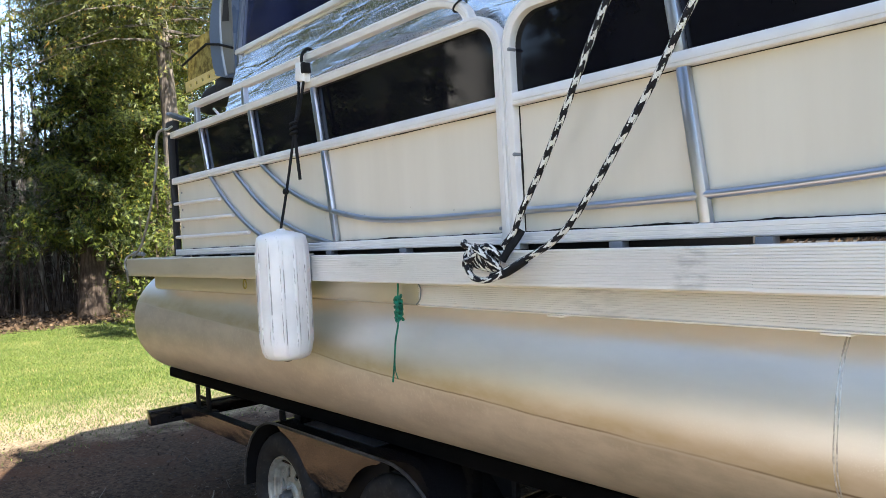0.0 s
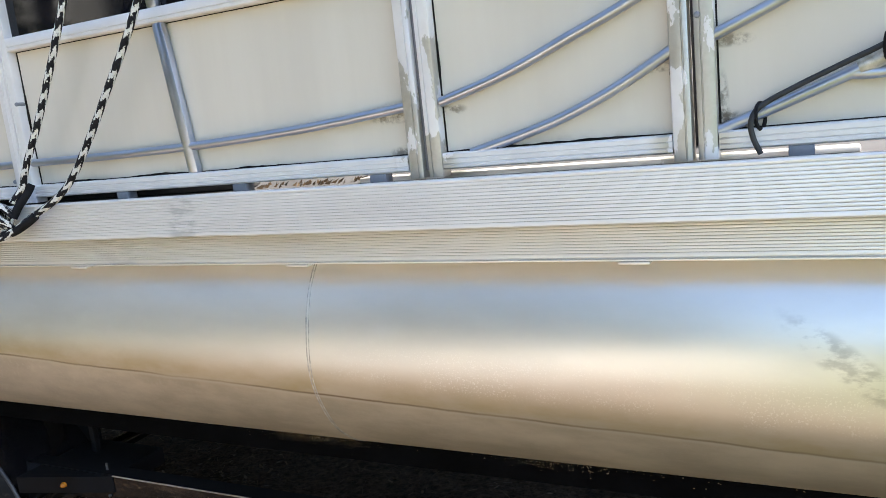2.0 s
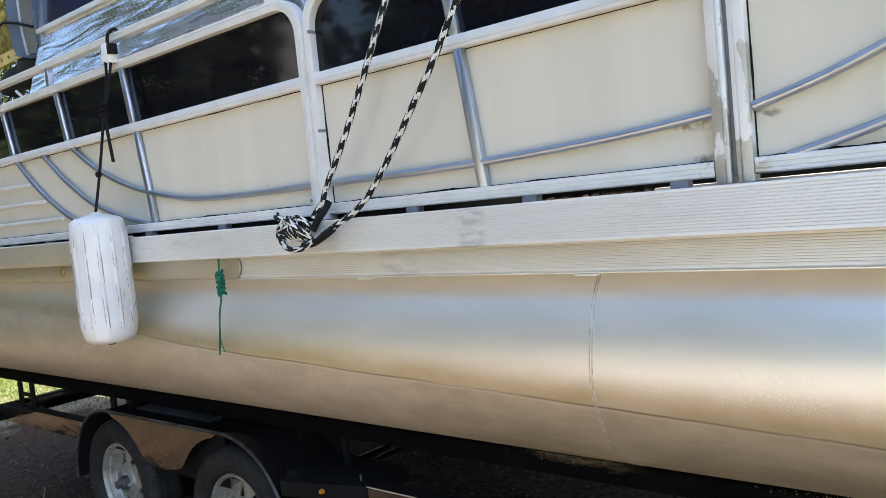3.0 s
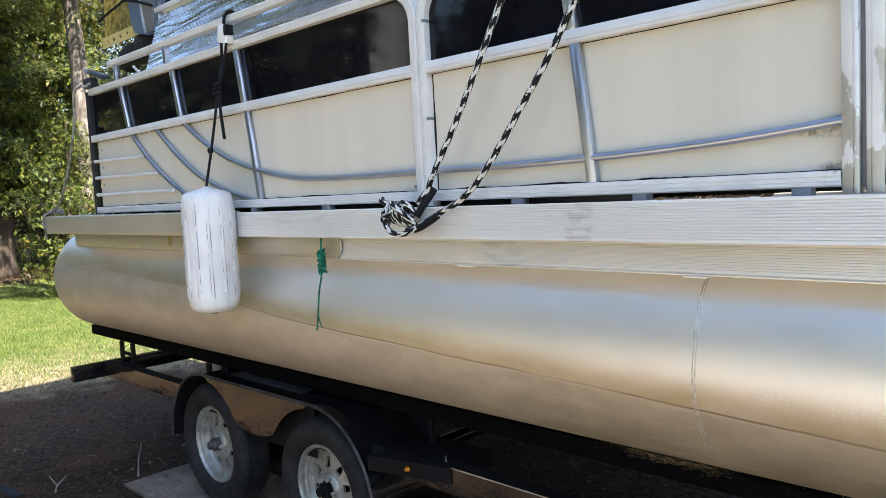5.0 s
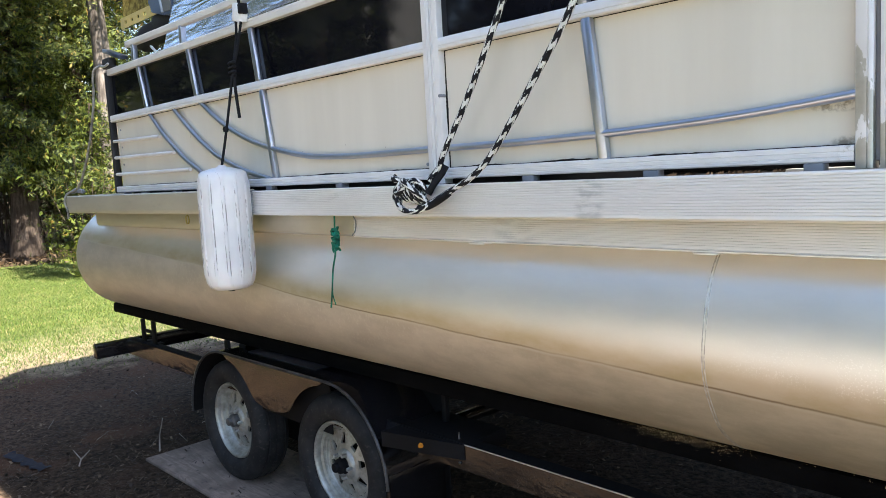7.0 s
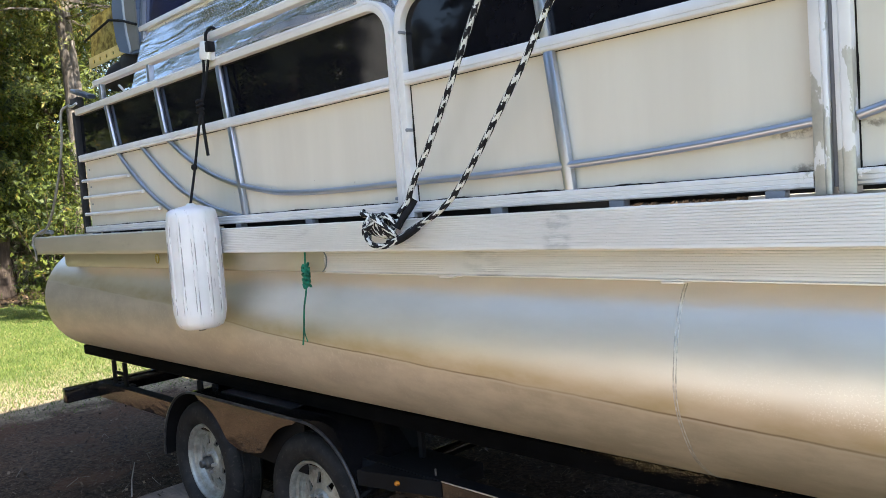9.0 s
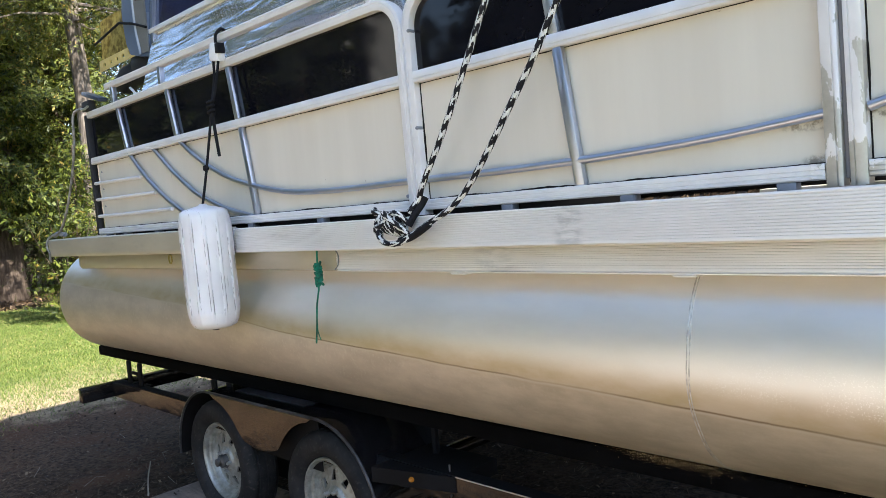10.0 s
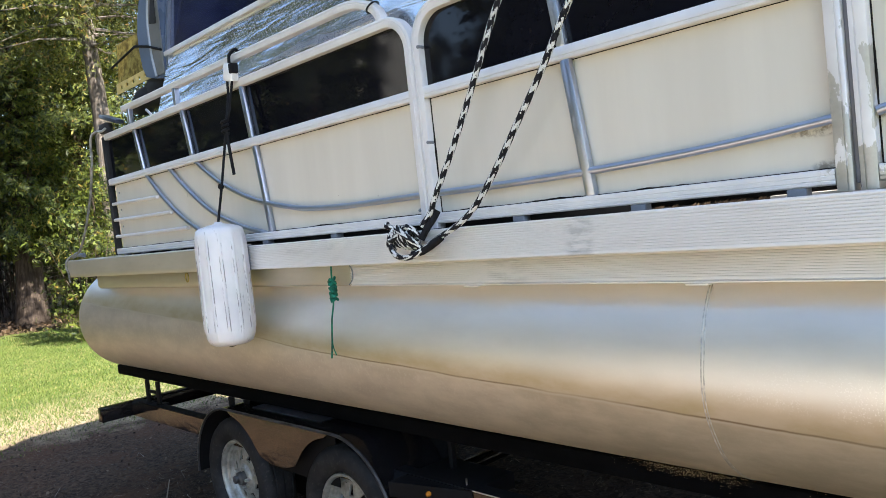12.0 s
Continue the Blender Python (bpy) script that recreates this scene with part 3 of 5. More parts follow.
part("bow_rail", MB().prism(bow_pr, -3.022, -1.0), BOWTRIM, boat, "smooth cream bow trim")
part("bow_rail", MB().box(-3.038, -3.0, RY, 2.44, 1.331, 1.424, 0.004), RISER, boat)
part("end_cap", MB().box(-1.012, -0.985, RY - 0.004, RY + 0.02, 1.329, 1.421, 0.003), GREY, boat)

# skirt under the rub rail: smooth towards the bow, fluted aft
SY = 0.0
part("skirt", MB().prism(fluted(1.262, 1.328, SY, 0.012, 10, 0.0036), -0.44, AFT), SKIRT, boat, "fluted aluminium skirt")
part("riser", MB().prism([(SY + 0.012, 1.262), (SY + 0.012, 1.328), (SY - 0.001, 1.328), (SY - 0.001, 1.275), (SY + 0.006, 1.262)], -2.72, -0.441), RISER, boat, "smooth yellowed aluminium riser")
part("skirt_lip", MB().box(-0.44, AFT, SY - 0.004, SY + 0.014, 1.2585, 1.2618, 0.001), SKIRT, boat)
# plate added to lighten what the float reflects under the skirt
part("lip_backing", MB().box(-2.68, AFT, SY + 0.0145, SY + 0.105, 1.2588, 1.2615), SKIRT, boat)
part("skirt_lip", MB().box(-2.70, -0.445, SY + 0.002, SY + 0.014, 1.2585, 1.2618, 0.001), RISER, boat)
edge = curve([(-0.441, SY - 0.002, 1.33), (-0.425, SY - 0.003, 1.31), (-0.43, SY - 0.003, 1.28), (-0.45, SY - 0.002, 1.263)], 6)
part("skirt_edge", MB().sweep(edge, 0.002, 6), GREY, boat)
for x in (0.105, 0.757, 1.445, 2.12, 2.8, 3.5):
    part("tab", MB().box(x - 0.026, x + 0.026, SY - 0.008, SY + 0.05, 1.2535, 1.2580, 0.001), SKIRT, boat)
part("loop", MB().sweep([(-1.619 + 0.014 * math.cos(a), SY - 0.004, 1.304 + 0.019 * math.sin(a)) for a in [i * 0.31 for i in range(20)]], 0.003, 6, loop=True),
     plain("yellow_loop", (0.42, 0.33, 0.08), 0.5), boat, "faded yellow loop on the riser")

# fence: four sections of square frame with cream panels below and tinted acrylic above
ZB0, ZB1, ZM0, ZM1, ZT0, ZT1 = 1.432, 1.462, 1.783, 1.815, 2.008, 2.042
FY0, FY1 = 0.0, 0.032                             # front and back of the frame


def fluted_bottom(x0, x1):
    """Bottom rail with shallow lines along its face."""
    return MB().prism([(FY1, ZB0), (FY1, ZB1), (FY0 + 0.003, ZB1), (FY0, ZB1 - 0.003), (FY0, ZB1 - 0.010), (FY0 + 0.0015, ZB1 - 0.0115), (FY0, ZB1 - 0.013),
                       (FY0, ZB1 - 0.019), (FY0 + 0.0015, ZB1 - 0.0205), (FY0, ZB1 - 0.022), (FY0, ZB0 + 0.003), (FY0 + 0.003, ZB0)], x0, x1)


def raked(x0, z0, x1, z1, w, y=0.002):
    """A slanted box-section post with rounded edges from (x0, z0) to (x1, z1)."""
    l = math.hypot(x1 - x0, z1 - z0)
    m = Matrix.Translation((x0, y, z0)) @ Matrix.Rotation(math.atan2(x1 - x0, z1 - z0), 4, "Y")
    return MB().box(-w / 2, w / 2, 0.0, 0.0225, 0.0, l, 0.0095, m)


def arch(x0, x1, left_round, right_round):
    """The outer frame of a section from foot to foot, with rounded upper corners where asked: points of its centre line."""
    w, r = 0.015, 0.095
    pts = [(x0 + w, 1.4195)]
    zt = ZT1 - w - 0.001
    if left_round:
        pts += [(x0 + w + r - r * math.cos(a), zt - r + r * math.sin(a)) for a in [math.pi / 2 * i / 10 for i in range(11)]]
    else:
        pts += [(x0 + w, zt)]
    if right_round:
        pts += [(x1 - w - r + r * math.sin(a), zt - r + r * math.cos(a)) for a in [math.pi / 2 * i / 10 for i in range(11)]]
    else:
        pts += [(x1 - w, zt)]
    return pts + [(x1 - w, 1.4195)]


def frame_bar(pts, w=0.0305, y0=FY0, y1=FY1, c=0.004):
    """A square bar in the fence's plane along (x, z) points, mitred, with rounded edges."""
    prof = [(-w / 2, y0 + c), (-w / 2 + c * 0.3, y0 + c * 0.3), (-w / 2 + c, y0), (-w / 2 + 0.0085, y0), (-w / 2 + 0.0095, y0 + 0.0022), (-w / 2 + 0.0105, y0 + 0.0022), (-w / 2 + 0.0115, y0), (w / 2 - c, y0), (w / 2 - c * 0.3, y0 + c * 0.3), (w / 2, y0 + c), (w / 2, y1), (-w / 2, y1)]
    P = [Vector(p) for p in pts]
    mb, k = MB(), len(prof)
    for i, p in enumerate(P):
        a = (p - P[i - 1]).normalized() if i else (P[1] - p).normalized()
        b = (P[i + 1] - p).normalized() if i < len(P) - 1 else a
        d = (a + b).normalized()
        nrm = Vector((d.y, -d.x)) / max(0.3, (d.dot(a)))
        mb.v += [(p.x + nrm.x * o, y, p.y + nrm.y * o) for o, y in prof]
    for i in range(len(P) - 1):
        mb.f += [(i * k + j, i * k + (j + 1) % k, (i + 1) * k + (j + 1) % k, (i + 1) * k + j) for j in range(k)]
    mb.f += [tuple(range(k))[::-1], tuple((len(P) - 1) * k + j for j in range(k))]
    return mb


def fence(x0, x1, lr, rr, label, first=0):
    """One fence section; returns its panel, to which tubes and posts are added."""
    pan = part("fence_panel", MB().box(x0 + 0.02, x1 - 0.02, 0.025, 0.029, ZB0 + 0.02, ZM1 - 0.01), CREAM, boat, label)
    part("section_frame", frame_bar(arch(x0, x1, lr, rr)[first:]), FRAME, pan)
    part("bottom_rail", fluted_bottom(x0 + (0.0 if first else 0.031), x1 - 0.031), FRAME, pan)
    y = FY0 + 0.001
    mid_pr = [(FY1 - 0.002, ZM0), (FY1 - 0.002, ZM1), (y + 0.003, ZM1), (y, ZM1 - 0.004), (y, ZM0 + 0.0115), (y + 0.002, ZM0 + 0.0105), (y + 0.002, ZM0 + 0.0095), (y, ZM0 + 0.0085), (y, ZM0 + 0.003), (y + 0.003, ZM0)]
    part("mid_rail", MB().prism(mid_pr, x0 + (0.0 if first else 0.029), x1 - 0.029), FRAME, pan)
    xa, xb = x0 + (0.004 if first else 0.031), x1 - 0.031
    # grimy caulk beads; upright ones thickened to paint the posts' shadow lines
    for p, q in (((xa, ZB1 + 0.0005), (xb, ZB1 + 0.0005)), ((xa, ZM0 - 0.0005), (xb, ZM0 - 0.0005)), ((xa, ZB1), (xa, ZM0)), ((xb, ZB1), (xb, ZM0))):
        n = max(24, int(140 * (abs(q[0] - p[0]) + abs(q[1] - p[1]))))
        low = 0.35 if p[1] > ZM0 - 0.1 else (0.6 if p[0] == q[0] else 1.0)
        pts = [(p[0] + (q[0] - p[0]) * i / n, 0.0248, p[1] + (q[1] - p[1]) * i / n) for i in range(n + 1)]
        part("caulk_line", MB().sweep(pts, [(0.0021 if p[0] == q[0] else 0.0014) + 0.0055 * low * max(0.0, noise.noise((u[0] * 9, 1.7, u[2] * 9)) + 0.35 * noise.noise((u[0] * 60, 0, u[2] * 60))) for u in pts], 6), GRIME_SHADE, pan)
    o = [(max(x, x0 + 0.016), max(z, ZM1 - 0.009)) for x, z in arch(x0, x1, lr, rr)]
    k = len(o)
    pane = MB().add([(x, 0.022, z) for x, z in o] + [(x, 0.0275, z) for x, z in o], [tuple(range(k)), tuple(range(k, 2 * k))[::-1]] + [(i, k + i, k + (i + 1) % k, (i + 1) % k) for i in range(k)])
    part("tinted_pane", pane, TINT, pan, "dark tinted acrylic pane")
    return pan


bow = fence(-2.392, -0.0425, False, True, "cream bow fence panel with curved tubes", 1)
gate = fence(-0.040, 1.069, True, False, "cream fence panel with slanted post")
mid = fence(1.079, 1.546, False, False, "cream fence panel with peeling frame paint")
aft = fence(1.554, 3.10, False, False, "cream stern fence panel")
part("seal", MB().box(1.0695, 1.0785, 0.010, 0.022, ZB0, ZT1 - 0.01, 0.002), plain("grey_seal", (0.16, 0.16, 0.18), 0.5), gate, "grey rubber seal between posts")

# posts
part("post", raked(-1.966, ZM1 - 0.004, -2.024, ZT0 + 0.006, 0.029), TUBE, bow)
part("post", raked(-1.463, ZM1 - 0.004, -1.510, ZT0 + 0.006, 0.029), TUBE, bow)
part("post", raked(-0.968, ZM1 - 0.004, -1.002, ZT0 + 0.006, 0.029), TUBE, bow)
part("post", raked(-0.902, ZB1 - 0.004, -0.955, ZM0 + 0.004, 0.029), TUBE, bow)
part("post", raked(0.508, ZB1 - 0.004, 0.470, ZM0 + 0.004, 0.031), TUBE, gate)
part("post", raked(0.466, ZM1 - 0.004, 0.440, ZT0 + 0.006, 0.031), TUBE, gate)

# round tubes bent across the panels
Y = 0.000


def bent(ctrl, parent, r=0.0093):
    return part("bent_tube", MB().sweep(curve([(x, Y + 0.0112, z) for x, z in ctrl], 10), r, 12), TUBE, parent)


bent([(-1.955, 1.795), (-1.88, 1.735), (-1.80, 1.674), (-1.70, 1.610), (-1.61, 1.560), (-1.54, 1.528), (-1.475, 1.500), (-1.39, 1.462)], bow)
bent([(-1.70, 1.790), (-1.61, 1.727), (-1.53, 1.672), (-1.43, 1.613), (-1.33, 1.562), (-1.22, 1.525), (-1.11, 1.493), (-0.93, 1.456)], bow)
bent([(-1.44, 1.787), (-1.33, 1.722), (-1.225, 1.668), (-1.067, 1.608), (-0.915, 1.569), (-0.79, 1.545), (-0.66, 1.527), (-0.48, 1.518), (-0.30, 1.516), (-0.072, 1.517)], bow)
bent([(-0.012, 1.517), (0.25, 1.516), (0.50, 1.519), (0.72, 1.527), (0.88, 1.537), (1.045, 1.552)], gate)
bent([(1.112, 1.553), (1.20, 1.577), (1.272, 1.601), (1.349, 1.632), (1.43, 1.664), (1.519, 1.703)], mid)
bent([(1.165, 1.458), (1.26, 1.482), (1.341, 1.507), (1.43, 1.545), (1.519, 1.593)], mid)
bent([(1.578, 1.606), (1.671, 1.644), (1.80, 1.705), (1.9, 1.76), (1.94, 1.784)], aft)
bent([(1.573, 1.458), (1.60, 1.468), (1.70, 1.505), (1.817, 1.552), (1.95, 1.62), (2.1, 1.70), (2.23, 1.784)], aft)
bent([(1.762, 1.530), (1.82, 1.527), (2.1, 1.53), (2.6, 1.545), (3.07, 1.56)], aft, 0.009)
for za, zb, xe in ((1.687, 1.676, -1.842), (1.606, 1.597, -1.712), (1.523, 1.518, -1.568)):
    part("bent_tube", MB().sweep([(-2.38, Y + 0.006, za), (-2.1, Y + 0.006, (za + zb) / 2), (xe, Y + 0.006, zb)], 0.008, 12), FRAME, bow)

# clamped joint of the forked tube, feet under the fence, rivets
part("tube_joint", MB().sweep([(1.775, Y + 0.009, 1.536), (1.80, Y + 0.009, 1.545), (1.83, Y + 0.009, 1.558)], [0.0108, 0.0125, 0.0108], 12), WELD, aft)
for x in (-2.30, -2.08, -1.74, -1.404, -1.16, -0.945, -0.51, 0.286, 0.63, 0.968, 1.70, 2.05, 2.4):
    part("foot", MB().box(x - 0.018, x + 0.018, 0.002, 0.03, 1.4125, 1.4318, 0.002), GREY, boat)
for x, z in ((-2.33, 1.74), (-2.33, 1.655), (-2.33, 1.57), (-1.87, 1.80), (-0.012, 1.66), (-0.012, 1.925), (1.03, 1.84), (1.56, 1.64), (-0.075, 1.475)):
    part("rivet", MB().lathe([(0.0, -0.003), (0.004, -0.002), (0.005, 0.0), (0.005, 0.02)], (x, -0.0005 if x > -0.1 else 0.0235, z), "y", 12), GREY, boat)

# raised hand rail above the bow section
hand = [(-2.13, 2.126), (-0.36, 2.124)] + [(-0.36 + 0.19 * math.sin(a), 2.034 + 0.09 * math.cos(a)) for a in [math.pi / 2 * i / 10 for i in range(1, 11)]]
part("hand_rail", frame_bar(hand, 0.028, 0.002, 0.03, 0.006), FRAME, boat, "raised white aluminium hand rail")
for x in (-2.06, -1.555):
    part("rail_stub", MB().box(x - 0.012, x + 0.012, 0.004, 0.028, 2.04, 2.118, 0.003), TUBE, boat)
part("black_tie", MB().sweep([(-0.205 + 0.02 * math.cos(a), 0.016 + 0.018 * math.sin(a), 2.088 + 0.012 * math.cos(a)) for a in [i * 0.42 for i in range(15)]], 0.003, 6, loop=True), CORD, boat)

# bow face of the fence and its corner post
part("bow_fence", MB().box(-2.391, -2.375, 0.033, 2.30, 1.44, 2.02, 0.002), DARK, boat, "dark bow fence seen end on")
part("corner_strip", MB().box(-2.416, -2.394, 0.0, 0.031, 1.43, 2.03, 0.003), DARK, boat)
part("corner_post", MB().box(-2.395, -2.365, 0.0325, 0.062, 1.413, 2.04, 0.003), DARK, boat)
lampm = Matrix.Translation((-2.285, 0.012, 2.103)) @ Matrix.Rotation(radians(16), 4, "Y")
lamp_fit = part("corner_lamp", MB().box(-0.110, 0.105, -0.022, 0.024, -0.010, 0.010, 0.006, lampm), plain("blue_grey_plastic", (0.035, 0.046, 0.072), 0.3), boat, "blue-grey bow lamp fitting")
part("lamp_base", MB().box(-2.40, -2.31, -0.012, 0.026, 2.043, 2.092, 0.006), DARK, lamp_fit)
part("lamp_clamp", MB().sweep([(-2.40, -0.014, 2.058), (-2.35, -0.016, 2.052), (-2.31, -0.014, 2.060)], 0.006, 8), STEEL, lamp_fit)

# dark box added to darken the gap under the fence towards the bow
part("seat_base", MB().box(-2.35, 0.58, 0.06, 0.14, 1.413, 1.80, 0.01), DARK, boat, "dark box behind the fence, added to keep the gap dark")

# cabin with chequer plate below its side window, set back from the fence
CY = 0.15
TRIM = lambda x, dz=0.0, y=CY: (x, y, 2.337 + dz)
cabin = part("cabin_wall", MB().add([(-1.86, CY - 0.105, 2.0), (1.9, CY - 0.035, 2.0), (1.9, CY, 2.337), (-1.86, CY, 2.337),
                                     (-1.86, CY - 0.085, 2.0), (1.9, CY - 0.015, 2.0), (1.9, CY + 0.02, 2.337), (-1.86, CY + 0.02, 2.337)],
                                    [(0, 1, 2, 3), (7, 6, 5, 4), (0, 4, 5, 1), (1, 5, 6, 2), (2, 6, 7, 3), (3, 7, 4, 0)]), TREAD, boat, "bright chequer-plate cabin wall")
BLUEGLASS = plain("blue_tinted_window", (0.012, 0.016, 0.052), 0.08, 0, 0.3, 2, 50, 0.0, 0.24)
CANVAS = plain("blue_grey_moulding", (0.085, 0.118, 0.185), 0.3, 0.0, 0.12)
part("cabin_trim", MB().box(-1.935, 1.9, CY - 0.020, CY - 0.001, 2.326, 2.349, 0.004), FRAME, cabin, "white trim strip under the window")
beige = MB().add([(-1.80, CY - 0.006, 2.3255), (1.88, CY - 0.006, 2.3255), (1.88, CY - 0.010, 2.270), (-0.9, CY - 0.010, 2.284), (-1.80, CY - 0.008, 2.314)], [(4, 3, 2, 1, 0)])
beige.add([(x, y + 0.006, z) for x, y, z in beige.v], [(0, 1, 2, 3, 4)])
beige.f += [(i, (i + 1) % 5, 5 + (i + 1) % 5, 5 + i) for i in range(5)]
part("cabin_trim", beige, plain("beige_trim", (0.60, 0.56, 0.47), 0.5), cabin, "beige backing strip with rivets")
for i in range(12):
    x = -1.62 + i * 0.19
    part("rivet", MB().lathe([(0.0, -0.004), (0.0045, -0.002), (0.0055, 0.0)], (x, CY - 0.012, max(2.298, 2.311 - 0.016 * (x + 1.62))), "y", 10), GREY, cabin)
part("side_window", MB().add([TRIM(-1.84, 0.008), TRIM(1.86, 0.008), (1.86, CY + 0.09, 2.88), (-1.84, CY + 0.07, 2.88)], [(0, 1, 2, 3)]), BLUEGLASS, cabin, "dark blue tinted window")
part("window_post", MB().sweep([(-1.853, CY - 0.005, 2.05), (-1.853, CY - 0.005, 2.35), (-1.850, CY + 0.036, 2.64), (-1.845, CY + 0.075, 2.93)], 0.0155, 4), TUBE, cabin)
part("window_post", MB().sweep([(1.88, CY, 2.1), (1.88, CY + 0.08, 2.93)], 0.02, 4), FRAME, cabin)
# roof out of view, added to cast shade; plan cut to the wanted shadow
shade_plan = [(1.95, -0.10), (-0.95, -0.10), (-1.35, 0.10), (-1.78, 0.40), (-2.05, 0.72), (-2.05, 2.2), (1.95, 2.2)]
k = len(shade_plan)
part("cabin_roof", MB().add([(x, y, z) for z in (2.93, 2.985) for x, y in shade_plan], [tuple(range(k))[::-1], tuple(range(k, 2 * k))] + [(i, (i + 1) % k, k + (i + 1) % k, k + i) for i in range(k)]), FRAME, cabin)
part("far_wall", MB().box(-1.9, 1.9, 2.12, 2.16, 1.412, 2.62, 0.004), FRAME, cabin)
part("cabin_interior", MB().box(-1.85, 1.85, CY + 0.25, 2.1, 1.413, 2.25, 0.01), DARK, cabin)
nosep = [(-1.87, 2.232), (-1.98, 2.246), (-2.085, 2.275), (-2.118, 2.325), (-2.132, 2.40), (-2.135, 2.49), (-2.110, 2.57), (-2.04, 2.69), (-1.95, 2.80), (-1.87, 2.88)]
k = len(nosep)
part("nose_moulding", MB().add([(x, CY - 0.02, z) for x, z in nosep] + [(x, CY + 0.10, z) for x, z in nosep],
                               [tuple(range(k)), tuple(range(k, 2 * k))[::-1]] + [(i, k + i, k + (i + 1) % k, (i + 1) % k) for i in range(k)]), CANVAS, cabin, "rounded blue-grey nose moulding")
part("nose_panel", MB().add([(x, y, z) for y in (CY - 0.026, CY - 0.0205) for x, z in ((-1.95, 2.255), (-1.875, 2.25), (-1.868, 2.62), (-1.90, 2.70), (-1.96, 2.60), (-1.985, 2.50), (-1.98, 2.36))], [tuple(range(7)), tuple(range(7, 14))[::-1]] + [(i, 7 + i, 7 + (i + 1) % 7, (i + 1) % 7) for i in range(7)]), plain("grey_moulding", (0.15, 0.15, 0.145), 0.4), cabin, "grey inner moulding of the nose")
part("nose_rim", MB().sweep(curve([(-1.96, CY - 0.026, 2.252), (-1.985, CY - 0.026, 2.36), (-1.99, CY - 0.026, 2.50), (-1.965, CY - 0.026, 2.60), (-1.90, CY - 0.026, 2.71)], 6), 0.007, 8), plain("pale_rim", (0.30, 0.34, 0.40), 0.35), cabin)
part("nose_opening", MB().add([(x, y, z) for y in (CY - 0.030, CY - 0.0265) for x, z in ((-1.965, 2.50), (-1.895, 2.485), (-1.89, 2.62), (-1.91, 2.65))], [(0, 1, 2, 3), (7, 6, 5, 4)] + [(i, 4 + i, 4 + (i + 1) % 4, (i + 1) % 4) for i in range(4)]), DARK, cabin)


def screen_mat():
    """Mottled amber screen that lets light through."""
    s = Shade("amber_screen")
    col = s.mix(s.ramp(s.noise(26, 5, 0.7), 0.35, 0.65), (0.13, 0.088, 0.018), (0.46, 0.35, 0.09))
    s.set(Base_Color=col, Roughness=0.6)
    tr = s.t.nodes.new("ShaderNodeBsdfTranslucent")
    s.t.links.new(col, tr.inputs[0])
    mx = s.t.nodes.new("ShaderNodeMixShader")
    mx.inputs[0].default_value = 0.6
    s.t.links.new(s.b.outputs[0], mx.inputs[1])
    s.t.links.new(tr.outputs[0], mx.inputs[2])
    s.t.links.new(mx.outputs[0], s.t.nodes["Material Output"].inputs[0])
    return s.m


visor = part("visor", MB().add([(-2.50, CY + 0.005, 2.30), (-2.08, CY + 0.005, 2.305), (-2.10, CY + 0.03, 2.565), (-2.15, CY + 0.03, 2.535), (-2.50, CY + 0.02, 2.53)], [(0, 1, 2, 3, 4)]), screen_mat(), cabin, "mottled amber screen")
strip = MB()
for i in range(6):
    x = -2.505 + i * 0.078
    z = 2.296
    strip.box(x, x + 0.05, CY - 0.006, CY, z - 0.026, z + 0.026)
    strip.box(x + 0.05, x + 0.077, CY - 0.006, CY, z + 0.009, z + 0.026)
    strip.box(x + 0.05, x + 0.077, CY - 0.006, CY, z - 0.026, z - 0.009)
part("perforated_strip", strip, plain("yellow_strip", (0.62, 0.47, 0.17), 0.5), visor, "yellow strip with a row of holes")
part("strap", MB().sweep([(-2.52, CY - 0.01, 2.413), (-2.33, CY - 0.02, 2.428), (-2.15, CY - 0.032, 2.438), (-2.0, CY - 0.034, 2.402), (-1.87, CY - 0.03, 2.358)], 0.006, 8), CORD, cabin)
part("folded_cover", MB().sweep([(-2.46 + 0.058 * i, 0.21 + 0.015 * math.sin(i * 1.7), 2.185 + 0.007 * i + 0.010 * math.sin(i * 2.3)) for i in range(10)], [0.025, 0.05, 0.058, 0.052, 0.06, 0.055, 0.062, 0.056, 0.06, 0.04], 14), DARK, cabin, "dark folded canvas cover")
part("folded_cover", MB().sweep([(-2.20 + 0.05 * i, 0.24 + 0.015 * math.sin(i * 1.3), 2.245 + 0.012 * math.sin(i * 2.9)) for i in range(7)], [0.02, 0.04, 0.035, 0.042, 0.036, 0.04, 0.02], 12), DARK, cabin)
part("boom", MB().sweep([(-2.44, CY - 0.03, 2.160), (-2.24, CY - 0.01, 2.185), (-2.04, CY, 2.195)], 0.005, 8), FRAME, cabin)
part("strut", MB().sweep([(-2.065, CY - 0.012, 2.282), (-1.93, CY - 0.012, 2.336)], 0.0055, 8), FRAME, cabin)
part("boom", MB().sweep([(-2.02, CY - 0.07, 2.105), (-1.93, CY - 0.08, 2.058)], 0.006, 8), FRAME, cabin)

